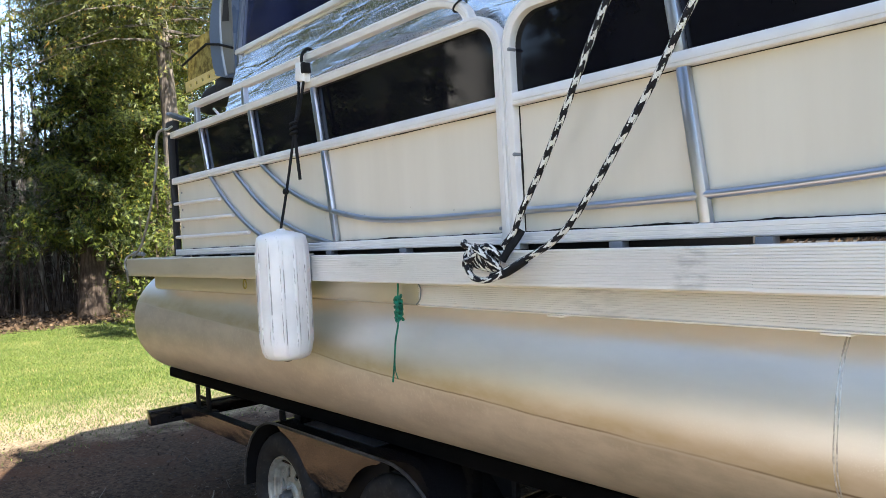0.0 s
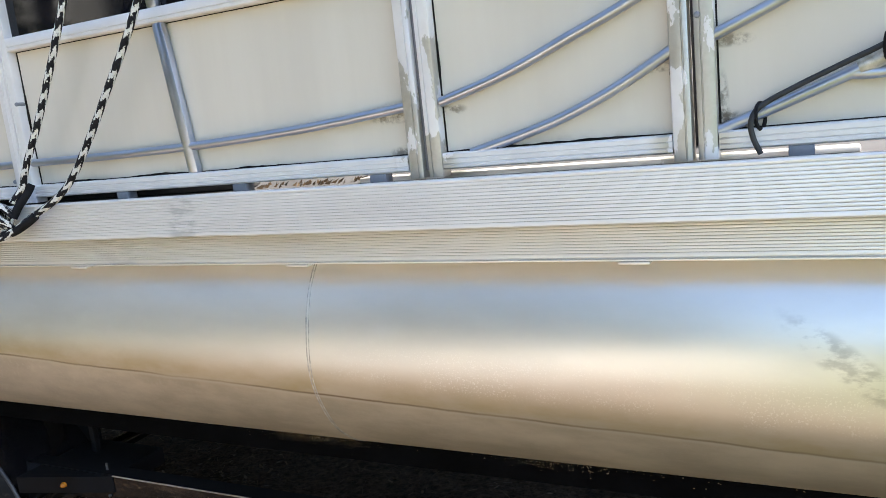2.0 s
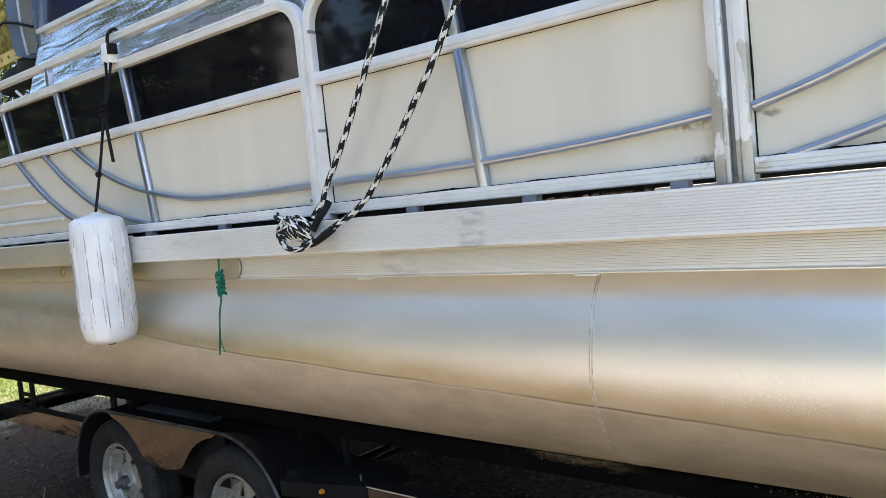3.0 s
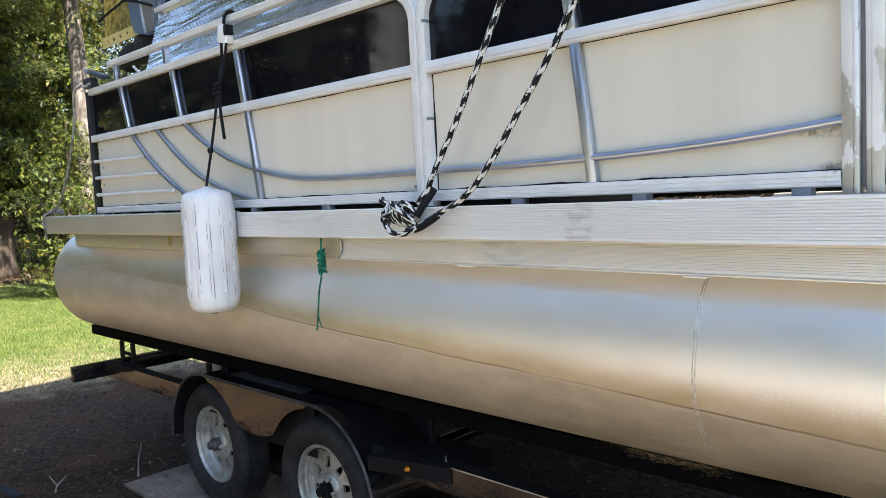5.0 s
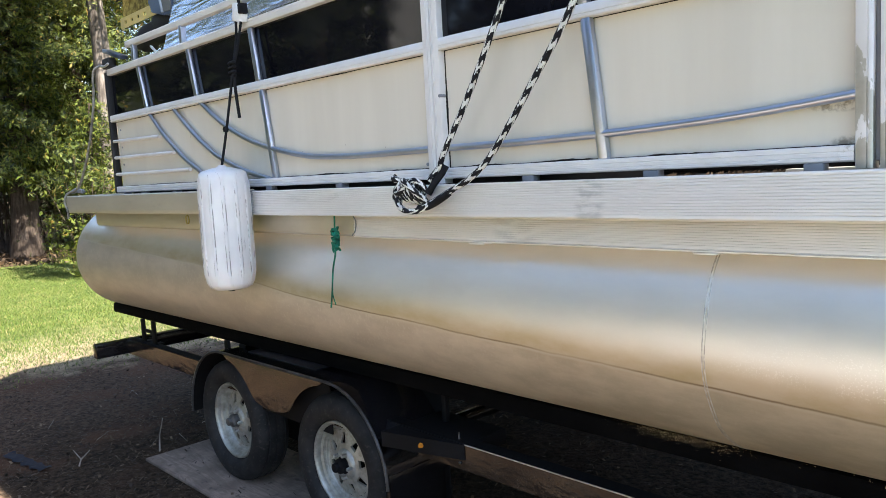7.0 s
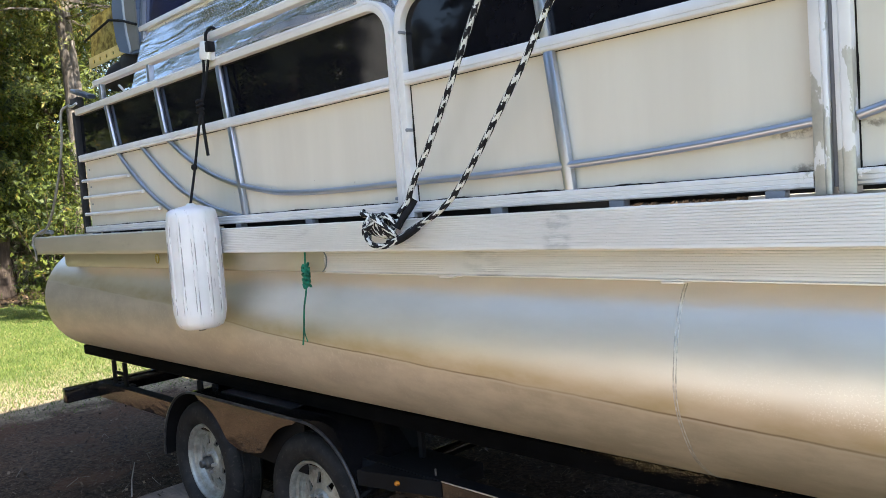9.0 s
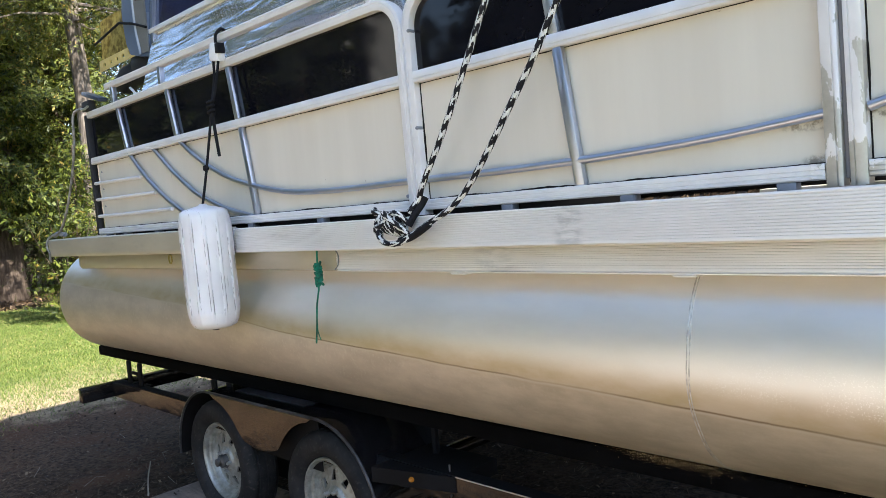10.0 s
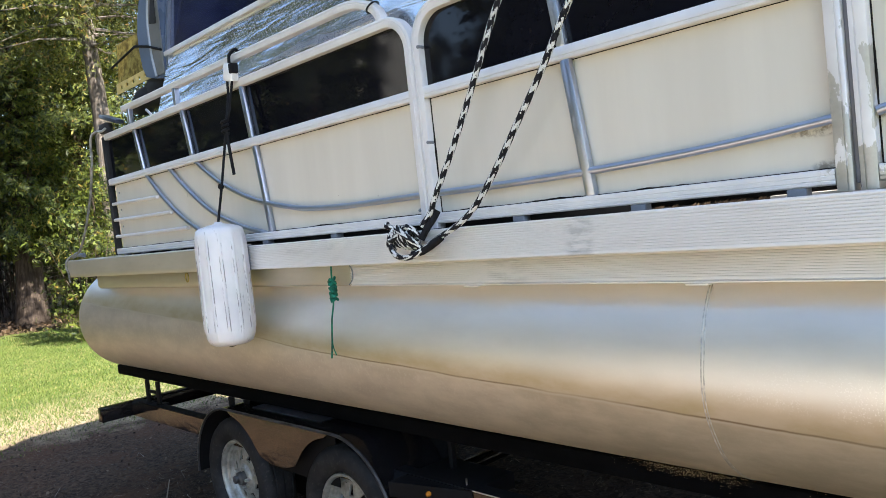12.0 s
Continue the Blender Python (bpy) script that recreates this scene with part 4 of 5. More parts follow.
# ---- trailer ----
trailer = thing("boat_trailer", (-1.2, 1.2, GZ), "black tandem-axle boat trailer under the boat", "trailer")
for y in (0.235, 1.75):
    part("bunk", MB().box(-3.28, 4.0, y + 0.004, y + 0.144, 0.692, 0.752, 0.012), BUNK, trailer, "carpeted black bunk board")
FZ0, FZ1 = 0.478, 0.565
for y in (0.20, 2.1):
    rail = MB().prism([(y, FZ0), (y, FZ1), (y + 0.055, FZ1), (y + 0.055, FZ1 - 0.008), (y + 0.008, FZ1 - 0.008), (y + 0.008, FZ0 + 0.008), (y + 0.055, FZ0 + 0.008), (y + 0.055, FZ0)], -3.0, 4.2)
    part("side_rail", rail, BLACK, trailer, "glossy black steel channel")
    part("worn_edge", MB().sweep([(-0.19, y - 0.0005, FZ1 + 0.001), (4.19, y - 0.0005, FZ1 + 0.001)], 0.0022, 6), STEEL, trailer)
    # thin dull black strip added to stop the rail top mirroring sky
    part("dusty_flange", MB().box(-2.985, 4.19, y + 0.001, y + 0.054, FZ1 + 0.0005, FZ1 + 0.0035), MATTE, trailer)
for x in (-3.02, -1.2, 1.5, 3.6):
    part("cross_member", MB().box(x - 0.028, x + 0.028, 0.02 if x < -3 else 0.26, 2.38 if x < -3 else 2.09, FZ0, FZ1 - 0.004, 0.004), BLACK, trailer)


def bracket(x, y):
    """An H-shaped bunk stand."""
    mb = MB()
    mb.box(x - 0.115, x - 0.07, y, y + 0.012, 0.565, 0.70, 0.003)
    mb.box(x + 0.03, x + 0.075, y, y + 0.012, 0.565, 0.70, 0.003)
    mb.box(x - 0.069, x + 0.029, y + 0.001, y + 0.010, 0.625, 0.645, 0.002)
    mb.box(x - 0.11, x - 0.055, y, y + 0.05, 0.563, 0.572)
    mb.box(x + 0.02, x + 0.075, y, y + 0.05, 0.563, 0.572)
    return mb


for x in (-2.72, -1.72, 2.4):
    part("bunk_stand", bracket(x, 0.225), MATTE, trailer)

# tandem mudguard: flat top, round ends, a rounded skirt between the wheels
W1, W2, WZ, WY = -1.672, -0.838, 0.349, 0.15
MY = 0.118


def guard_outline():
    out = []
    r = 0.335
    for i in range(13):
        a = math.pi - math.pi / 2 * i / 12 + 0.02
        out.append((W1 + r * math.cos(a), WZ + r * math.sin(a)))
    for i in range(13):
        a = math.pi / 2 - math.pi / 2 * i / 12
        out.append((W2 + r * math.cos(a), WZ + r * math.sin(a)))
    return out


outl = guard_outline()
mg = MB()
k = len(outl)
for y in (MY, 0.42):
    mg.v += [(x, y, z) for x, z in outl]
mg.f += [(i, i + 1, k + i + 1, k + i) for i in range(k - 1)]
b = len(mg.v)
for y in (MY, 0.42):
    mg.v += [(W1 + (x - W1) * 0.985, y, WZ + (z - WZ) * 0.985) if x < -1.26 else (W2 + (x - W2) * 0.985, y, WZ + (z - WZ) * 0.985) for x, z in outl]
mg.f += [(b + k + i, b + k + i + 1, b + i + 1, b + i) for i in range(k - 1)]
liner = MB()
liner.v, mg.v = mg.v[b:], mg.v[:b]
liner.f, mg.f = [tuple(i - b for i in f) for f in mg.f[k - 1:]], mg.f[:k - 1]
guard = part("mudguard", mg, BLACK, trailer, "glossy black tandem mudguard")
lip = MB().sweep([(x, MY + 0.002, z) for x, z in outl], 0.0062, 8)
part("lip", lip, plain("worn_edge", (0.05, 0.052, 0.056), 0.4, 0.3, 0.5, 14), guard, "worn edge")
# skirt between the wheels
sk = MB()
top = [(W1 + 0.335 * math.cos(a), WZ + 0.333 * math.sin(a)) for a in [math.radians(90 - 4.5 * i) for i in range(16)]]
cx = (W1 + W2) / 2
n = 24
xs = [W1 + 0.02 + (W2 - W1 - 0.04) * i / n for i in range(n + 1)]
lo = []
for x in xs:
    za = WZ + math.sqrt(max(0.0, 0.318 ** 2 - (x - W1) ** 2))
    zb = WZ + math.sqrt(max(0.0, 0.318 ** 2 - (x - W2) ** 2))
    z = max(za, zb)
    soft = 0.492 + 1.2 * (x - cx) ** 2
    lo.append(max(z, soft))
for y in (MY, MY + 0.004):
    sk.v += [(x, y, WZ + 0.33) for x in xs] + [(x, y, z) for x, z in zip(xs, lo)]
m2 = len(xs)
sk.f += [(i, i + 1, m2 + i + 1, m2 + i) for i in range(n)]
sk.f += [(2 * m2 + i, 3 * m2 + i, 3 * m2 + i + 1, 2 * m2 + i + 1) for i in range(n)]
sk.f += [(m2 + i, m2 + i + 1, 3 * m2 + i + 1, 3 * m2 + i) for i in range(n)]
part("liner", liner, MATTE, guard)
part("skirt_plate", sk, BLACK, guard)
# dull black sheets added in place of shade in the wheel gaps
part("inner_panel", MB().box(-1.60, -0.92, 0.190, 0.196, 0.44, 0.66, 0.002), MATTE, guard)
part("inner_panel", MB().box(W1 - 0.33, W2 + 0.33, 0.425, 0.432, 0.20, 0.66, 0.002), MATTE, guard)
part("dusty_top", MB().box(-1.56, -1.02, 0.20, 0.40, WZ + 0.3355, WZ + 0.3385), plain("dusty_enamel", (0.045, 0.05, 0.06), 0.5, 0.0, 0.5, 9, 80, 0.1, 0.4), guard)
part("mud_flap", MB().box(-0.53, -0.505, MY + 0.01, 0.40, 0.17, 0.40, 0.004), BLACK, guard)
foot = [(-0.51, 0.112), (-0.19, 0.197), (-0.19, 0.40), (-0.51, 0.40)]
gb = MB().add([(x, y, z) for z in (0.514, 0.566) for x, y in foot], [(3, 2, 1, 0), (4, 5, 6, 7)] + [(i, (i + 1) % 4, 4 + (i + 1) % 4, 4 + i) for i in range(4)])
step = part("guard_bracket", gb, MATTE, trailer)
part("marker_lamp", MB().lathe([(0.0, -0.008), (0.006, -0.006), (0.009, 0.0), (0.009, 0.012)], (-0.352, 0.150, 0.541), "y", 14), plain("amber_lens", (0.55, 0.20, 0.02), 0.2), step, "small amber marker lamp")
part("bolt", MB().lathe([(0.0, -0.004), (0.003, -0.003), (0.005, 0.0), (0.005, 0.01)], (-0.215, 0.196, 0.50), "y", 8), HUB, trailer)
part("spring_hanger", MB().box(-0.42, -0.40, 0.32, 0.34, 0.54, 0.69, 0.003), MATTE, trailer)
part("u_bolt", MB().sweep([(-0.24, 0.225, 0.555), (-0.24, 0.225, 0.59)], 0.0035, 8), HUB, trailer)


def wheel(x, WZ):
    RD = 0.027                                      # how far the rim sits behind the sidewall
    prof = [(0.172, 0.052), (0.1815, 0.036), (0.188, 0.022), (0.200, 0.009), (0.218, 0.001), (0.226, 0.001), (0.229, 0.000), (0.250, 0.004), (0.268, 0.012), (0.280, 0.028), (0.2845, 0.04), (0.2845, 0.046), (0.280, 0.048), (0.280, 0.054), (0.2865, 0.056),
                                 (0.2875, 0.085), (0.282, 0.087), (0.282, 0.093), (0.2875, 0.095), (0.2865, 0.125), (0.280, 0.127), (0.280, 0.133), (0.2845, 0.136), (0.275, 0.155), (0.24, 0.172), (0.18, 0.165), (0.17, 0.15)]
    prof = [(r if r < 0.2 else 0.2 + (r - 0.2) * 1.01, h) for r, h in prof]
    w = part("tyre", MB().lathe(prof,
                                (x, WY, WZ), "y", 64), RUBBER, trailer, "worn black trailer tyre")
    part("rim", MB().lathe([(0.180, 0.022), (0.1805, 0.008), (0.1785, 0.001), (0.172, -0.001), (0.1665, 0.003), (0.163, 0.012), (0.1615, 0.022), (0.156, 0.026), (0.1525, 0.028), (0.151, 0.036), (0.149, 0.039), (0.145, 0.040), (0.143, 0.045), (0.140, 0.0485), (0.134, 0.0495)], (x, WY + RD, WZ), "y", 64), RIM, w, "galvanised dished wheel, scuffed")
    # pressed disc with eight holes that narrow towards the rim
    n, sp = 8, 2 * math.pi / 8
    disc, vid = MB(), {}

    def at(r, a):
        key = (round(r, 4), round(a % (2 * math.pi), 4))
        if key not in vid:
            vid[key] = len(disc.v)
            h = 0.030 + 0.019 * max(0.0, min(1.0, (r - 0.062) / 0.066)) ** 1.4
            disc.v.append((x + r * math.sin(a), WY + RD + h, WZ + r * math.cos(a)))
        return vid[key]
    rin, r0, r1, rout = 0.062, 0.082, 0.122, 0.1345
    for i in range(n):
        a = sp * i + (0.2 if x > -1.2 else 0.0)
        c = a + sp / 2
        L, R, LI, RI = c - 0.060, c + 0.060, c - 0.200, c + 0.200
        b = (a + sp)
        disc.f += [(at(rin, a), at(rin, LI), at(r0, LI), at(r0, a)), (at(rin, LI), at(rin, RI), at(r0, RI), at(r0, LI)), (at(rin, RI), at(rin, b), at(r0, b), at(r0, RI)),
                   (at(r0, a), at(r0, LI), at(r1, L), at(r1, a)), (at(r0, RI), at(r0, b), at(r1, b), at(r1, R)),
                   (at(r1, a), at(r1, L), at(rout, L), at(rout, a)), (at(r1, L), at(r1, R), at(rout, R), at(rout, L)), (at(r1, R), at(r1, b), at(rout, b), at(rout, R))]
        for p, q in (((r0, LI), (r1, L)), ((r1, L), (r1, R)), ((r1, R), (r0, RI)), ((r0, RI), (r0, LI))):
            ip, iq = at(*p), at(*q)
            k = len(disc.v)
            disc.v += [(disc.v[ip][0], disc.v[ip][1] + 0.010, disc.v[ip][2]), (disc.v[iq][0], disc.v[iq][1] + 0.010, disc.v[iq][2])]
            disc.f.append((ip, iq, k + 1, k))
    part("wheel_disc", disc, RIM, w, angle=30)
    part("wheel_centre", MB().lathe([(0.036, 0.017), (0.048, 0.017), (0.055, 0.022), (0.0625, 0.0302)], (x, WY + RD, WZ), "y", 48), RIM, w)
    part("hub", MB().lathe([(0.0, -0.028), (0.017, -0.028), (0.0185, -0.026), (0.0185, -0.012), (0.026, -0.009), (0.030, -0.005), (0.031, 0.016), (0.038, 0.020), (0.038, 0.034)], (x, WY + RD, WZ), "y", 24), HUB if x < -1.2 else MATTE, w)
    for i in range(5):
        a = 2 * math.pi * (i + 0.3) / 5
        part("lug_nut", MB().lathe([(0.0, -0.002), (0.006, -0.002), (0.0085, 0.002), (0.009, 0.022)], (x + 0.047 * math.sin(a), WY + RD, WZ + 0.047 * math.cos(a)), "y", 6), STEEL, w)
    part("brake_drum", MB().lathe([(0.0, 0.072), (0.16, 0.072)], (x, WY + RD, WZ), "y", 24), MATTE, w)
    return w


V1, V2, VZ = -1.715, -0.868, 0.337
wheel(V1, VZ)
wheel(V2, VZ - 0.008)
part("axle", MB().sweep([(V1, 0.3, VZ), (V1, 2.2, VZ)], 0.03, 10), BLACK, trailer)
part("axle", MB().sweep([(V2, 0.3, VZ), (V2, 2.2, VZ)], 0.03, 10), BLACK, trailer)
for x in (V1, V2):
    part("far_tyre", MB().lathe([(0.15, 0.0), (0.26, 0.0), (0.287, 0.03), (0.287, 0.14), (0.26, 0.17), (0.15, 0.17)], (x, 2.1, VZ), "y", 40), RUBBER, trailer)

# board under the wheels
bd = MB().box(-2.35, -0.25, -0.005, 0.55, GZ - 0.01, GZ + 0.004, 0.002, Matrix.Identity(4))
solid("plywood_board", bd, BOARD, "grey weathered plywood sheet under the trailer tyres", "board")

# ---- hanging fender ----
FX, FYC, FZL, FZH, FR = -1.02, -0.137, 1.065, 1.503, 0.089


def fender_body():
    prof = [(0.0, 0.004), (0.03, 0.0), (0.060, 0.004), (0.076, 0.012), (0.085, 0.03), (0.088, 0.06)]
    prof += [(FR, 0.06 + (0.438 - 0.12) * i / 10) for i in range(11)]
    prof += [(0.0875, 0.405), (0.083, 0.425), (0.070, 0.433), (0.04, 0.441), (0.016, 0.446), (0.012, 0.452), (0.0, 0.452)]
    mb = MB()
    n = 208
    for r, h in prof:
        for j in range(n):
            a = 2 * math.pi * j / n
            s = max(0.0, min(1.0, (h - 0.04) / 0.03, (0.40 - h) / 0.03))
            rib = 0.0038 * s * max(0.0, min(1.0, (math.cos(a * 12) - 0.70) * 4.5))
            mb.v.append((FX + (r + rib) * math.cos(a), FYC + (r + rib) * math.sin(a), FZL + h))
    for i in range(len(prof) - 1):
        mb.f += [(i * n + j, i * n + (j + 1) % n, (i + 1) * n + (j + 1) % n, (i + 1) * n + j) for j in range(n)]
    return mb


fend = thing("boat_fender", (FX, FYC, FZL), "white ribbed boat fender with black scuffs, hung from the rail", "fender")
part("body", fender_body(), VINYL, fend, angle=60)
part("plug", MB().lathe([(0.0, -0.006), (0.012, -0.006), (0.015, 0.0), (0.015, 0.006)], (FX, FYC, FZL), "z", 16), CORD, fend, "black bottom plug")
part("cord", MB().sweep(curve([(FX, FYC, 1.512), (FX - 0.005, -0.10, 1.66), (-1.018, -0.062, 1.86), (-1.035, -0.03, 1.97), (-1.04, -0.022, 2.05)], 8), 0.005, 8), CORD, fend, "black hanging cord")
part("cord", MB().sweep(curve([(-1.018, -0.062, 1.86), (-1.010, -0.062, 1.77), (-0.995, -0.064, 1.685)], 8), 0.006, 8), CORD, fend)
part("cord", MB().sweep(curve([(-1.018, -0.062, 1.86), (-1.006, -0.045, 1.93), (-1.0, -0.025, 2.03)], 8), 0.005, 8), CORD, fend)
kn = [(-1.02 + 0.012 * math.cos(a * 2.3), -0.064 + 0.010 * math.sin(a * 2.3), 1.836 + 0.012 * a / 2) for a in [i * 0.35 for i in range(26)]]
part("knot", MB().sweep(kn, 0.0055, 8), CORD, fend)
part("knot", MB().lathe([(0, -0.012), (0.009, -0.008), (0.011, 0), (0.009, 0.008), (0, 0.012)], (FX - 0.004, -0.107, 1.645), "z", 12), CORD, fend)
clip = part("rail_clip", MB().box(-1.052, -0.985, -0.032, 0.0, 2.032, 2.098, 0.008, Matrix.Translation((-1.018, 0, 2.065)) @ Matrix.Rotation(radians(13), 4, "Y") @ Matrix.Translation((1.018, 0, -2.065))), plain("white_plastic", (0.75, 0.75, 0.76), 0.4), fend, "white plastic rail clip")
part("clip_insert", MB().box(-0.998, -0.975, -0.037, -0.006, 2.055, 2.092, 0.004), CORD, clip)
part("clip_hook", MB().sweep(curve([(-1.02, -0.018, 2.09), (-1.022, -0.012, 2.13), (-1.02, 0.012, 2.152), (-1.015, 0.03, 2.14)], 6), 0.006, 8), CORD, clip)

# ---- ropes ----
rope = thing("mooring_rope", (0, -0.08, 1.40), "black and white braided dock rope knotted at the gate foot", "rope")
RR = 0.0080
part("rope_lead", MB().sweep(curve([(0.445, 0.016, 2.05), (0.435, -0.012, 2.052), (0.405, -0.04, 2.02), (0.345, -0.06, 1.944), (0.217, -0.062, 1.735), (0.133, -0.061, 1.608), (0.060, -0.06, 1.510), (0.028, -0.055, 1.465), (0.0, -0.07, 1.43)], 14), RR, 14, uv=True), BRAID, rope)
part("rope_lead", MB().sweep(curve([(0.70, 0.016, 2.05), (0.685, -0.014, 2.055), (0.64, -0.045, 2.0), (0.547, -0.06, 1.888), (0.455, -0.063, 1.757), (0.370, -0.066, 1.650), (0.297, -0.066, 1.562), (0.215, -0.066, 1.475), (0.15, -0.068, 1.430), (0.075, -0.072, 1.398), (0.0, -0.078, 1.366), (-0.03, -0.084, 1.362)], 14), RR, 14, uv=True), BRAID, rope)


coil = []
for i in range(111):
    t = i / 110
    a = 2 * math.pi * 4.6 * t + 0.6
    dz = (0.027 - 0.006 * abs(t - 0.5)) * math.sin(a)
    coil.append((-0.092 + 0.072 * t - 0.30 * dz, -0.080 + 0.019 * math.cos(a), 1.408 - 0.010 * t + dz))
part("knot", MB().sweep(coil, 0.0084, 12, uv=True), BRAID, rope, "wraps of the braided knot")
for line in ([(-0.080, -0.086, 1.424), (-0.104, -0.092, 1.436), (-0.124, -0.088, 1.438), (-0.132, -0.078, 1.446)],
             [(-0.088, -0.096, 1.398), (-0.110, -0.094, 1.398), (-0.122, -0.088, 1.386), (-0.116, -0.086, 1.374), (-0.100, -0.092, 1.374), (-0.084, -0.100, 1.386)],
             [(-0.104, -0.076, 1.424), (-0.118, -0.082, 1.414), (-0.116, -0.090, 1.402), (-0.098, -0.100, 1.398), (-0.076, -0.104, 1.404), (-0.060, -0.100, 1.420)],
             [(-0.070, -0.100, 1.434), (-0.038, -0.110, 1.418), (-0.008, -0.104, 1.396), (0.006, -0.088, 1.374), (-0.012, -0.080, 1.358)],
             [(-0.100, -0.098, 1.392), (-0.084, -0.108, 1.366), (-0.052, -0.108, 1.350), (-0.014, -0.100, 1.352), (0.020, -0.092, 1.366)],
             [(-0.050, -0.090, 1.430), (-0.026, -0.096, 1.432), (-0.008, -0.090, 1.420), (0.002, -0.080, 1.400)]):
    part("rope_end", MB().sweep(curve(line, 8), 0.0082, 12, uv=True), BRAID, rope)
part("rope_wrap", MB().sweep(curve([(-0.018, -0.096, 1.356), (0.02, -0.088, 1.364), (0.06, -0.080, 1.383), (0.082, -0.076, 1.396)], 8), 0.0096, 12), CORD, rope, "black rope wrapping")
part("rope_wrap", MB().sweep(curve([(0.040, -0.040, 1.468), (0.032, -0.050, 1.448), (0.016, -0.066, 1.420), (0.004, -0.078, 1.394)], 8), 0.0094, 12), CORD, rope, "black rope wrapping")

bowrope = thing("bow_rope", (-2.9, 0, 1.43), "grey rope hanging from bow rail to deck corner", "rope")
part("line", MB().sweep(curve([(-2.44, 0.0, 2.07), (-2.50, -0.02, 2.04), (-2.535, -0.02, 1.9), (-2.62, -0.02, 1.74), (-2.76, -0.02, 1.57), (-2.88, -0.02, 1.475), (-2.98, -0.03, 1.445)], 10), 0.0065, 10), GREYROPE, bowrope)
part("cleat", MB().sweep(curve([(-3.02, -0.01, 1.445), (-2.97, -0.012, 1.455), (-2.93, -0.012, 1.452), (-2.85, -0.01, 1.447)], 6), 0.012, 8), GREY, bowrope, "grey deck cleat")
part("line", MB().sweep(curve([(-2.98, -0.03, 1.45), (-3.01, -0.05, 1.43), (-3.015, -0.06, 1.39), (-3.0, -0.055, 1.35), (-3.01, -0.05, 1.30)], 8), 0.006, 8), GREYROPE, bowrope)

tw = thing("green_twine", (-0.505, -0.03, 1.33), "frayed green twine hanging with a knot", "string")
part("strand", MB().sweep(curve([(-0.505, -0.026, 1.335), (-0.506, -0.027, 1.31), (-0.510, -0.026, 1.28), (-0.514, -0.026, 1.21), (-0.534, -0.026, 1.15), (-0.552, -0.022, 1.08), (-0.565, -0.022, 1.02)], 8), 0.0030, 8), GREEN, tw)
part("strand", MB().sweep(curve([(-0.548, -0.022, 1.095), (-0.552, -0.020, 1.06), (-0.545, -0.016, 1.03)], 6), 0.0018, 6), GREEN, tw)
random.seed(4)
kp = [(-0.511 + 0.013 * math.cos(t * 2.1) + random.uniform(-0.003, 0.003), -0.024 + 0.009 * math.sin(t * 2.1), 1.284 - 0.066 * i / 60 + 0.008 * math.sin(t * 3.3)) for i, t in enumerate([k * 0.45 for k in range(61)])]
part("knot", MB().sweep(kp, 0.0044, 6), GREEN, tw, "tangled green knot")

bung = thing("bungee_cord", (1.63, -0.02, 1.43), "dark grey bungee cord along the tube", "cord")
part("cord", MB().sweep(curve([(1.645, -0.02, 1.425), (1.635, -0.022, 1.45), (1.633, -0.022, 1.475), (1.648, -0.016, 1.496), (1.70, -0.008, 1.521), (1.76, -0.006, 1.546), (1.817, -0.006, 1.570), (1.95, -0.006, 1.638), (2.1, -0.006, 1.717)], 8), 0.0042, 10), plain("bungee", (0.02, 0.022, 0.026), 0.6, 0, 0.3, 50, 400, 0.5), bung)
for x, z in ((1.645, 1.492), (1.812, 1.575)):
    part("band", MB().sweep([(x + 0.006 * math.cos(a), 0.0 + 0.020 * math.cos(a + 0.3) - 0.002, z - 0.012 + 0.020 * math.sin(a)) for a in [i * 0.45 for i in range(14)]], 0.003, 6, loop=True), CORD, bung)

# ---- trees and planting ----
rng = np.random.default_rng(7)


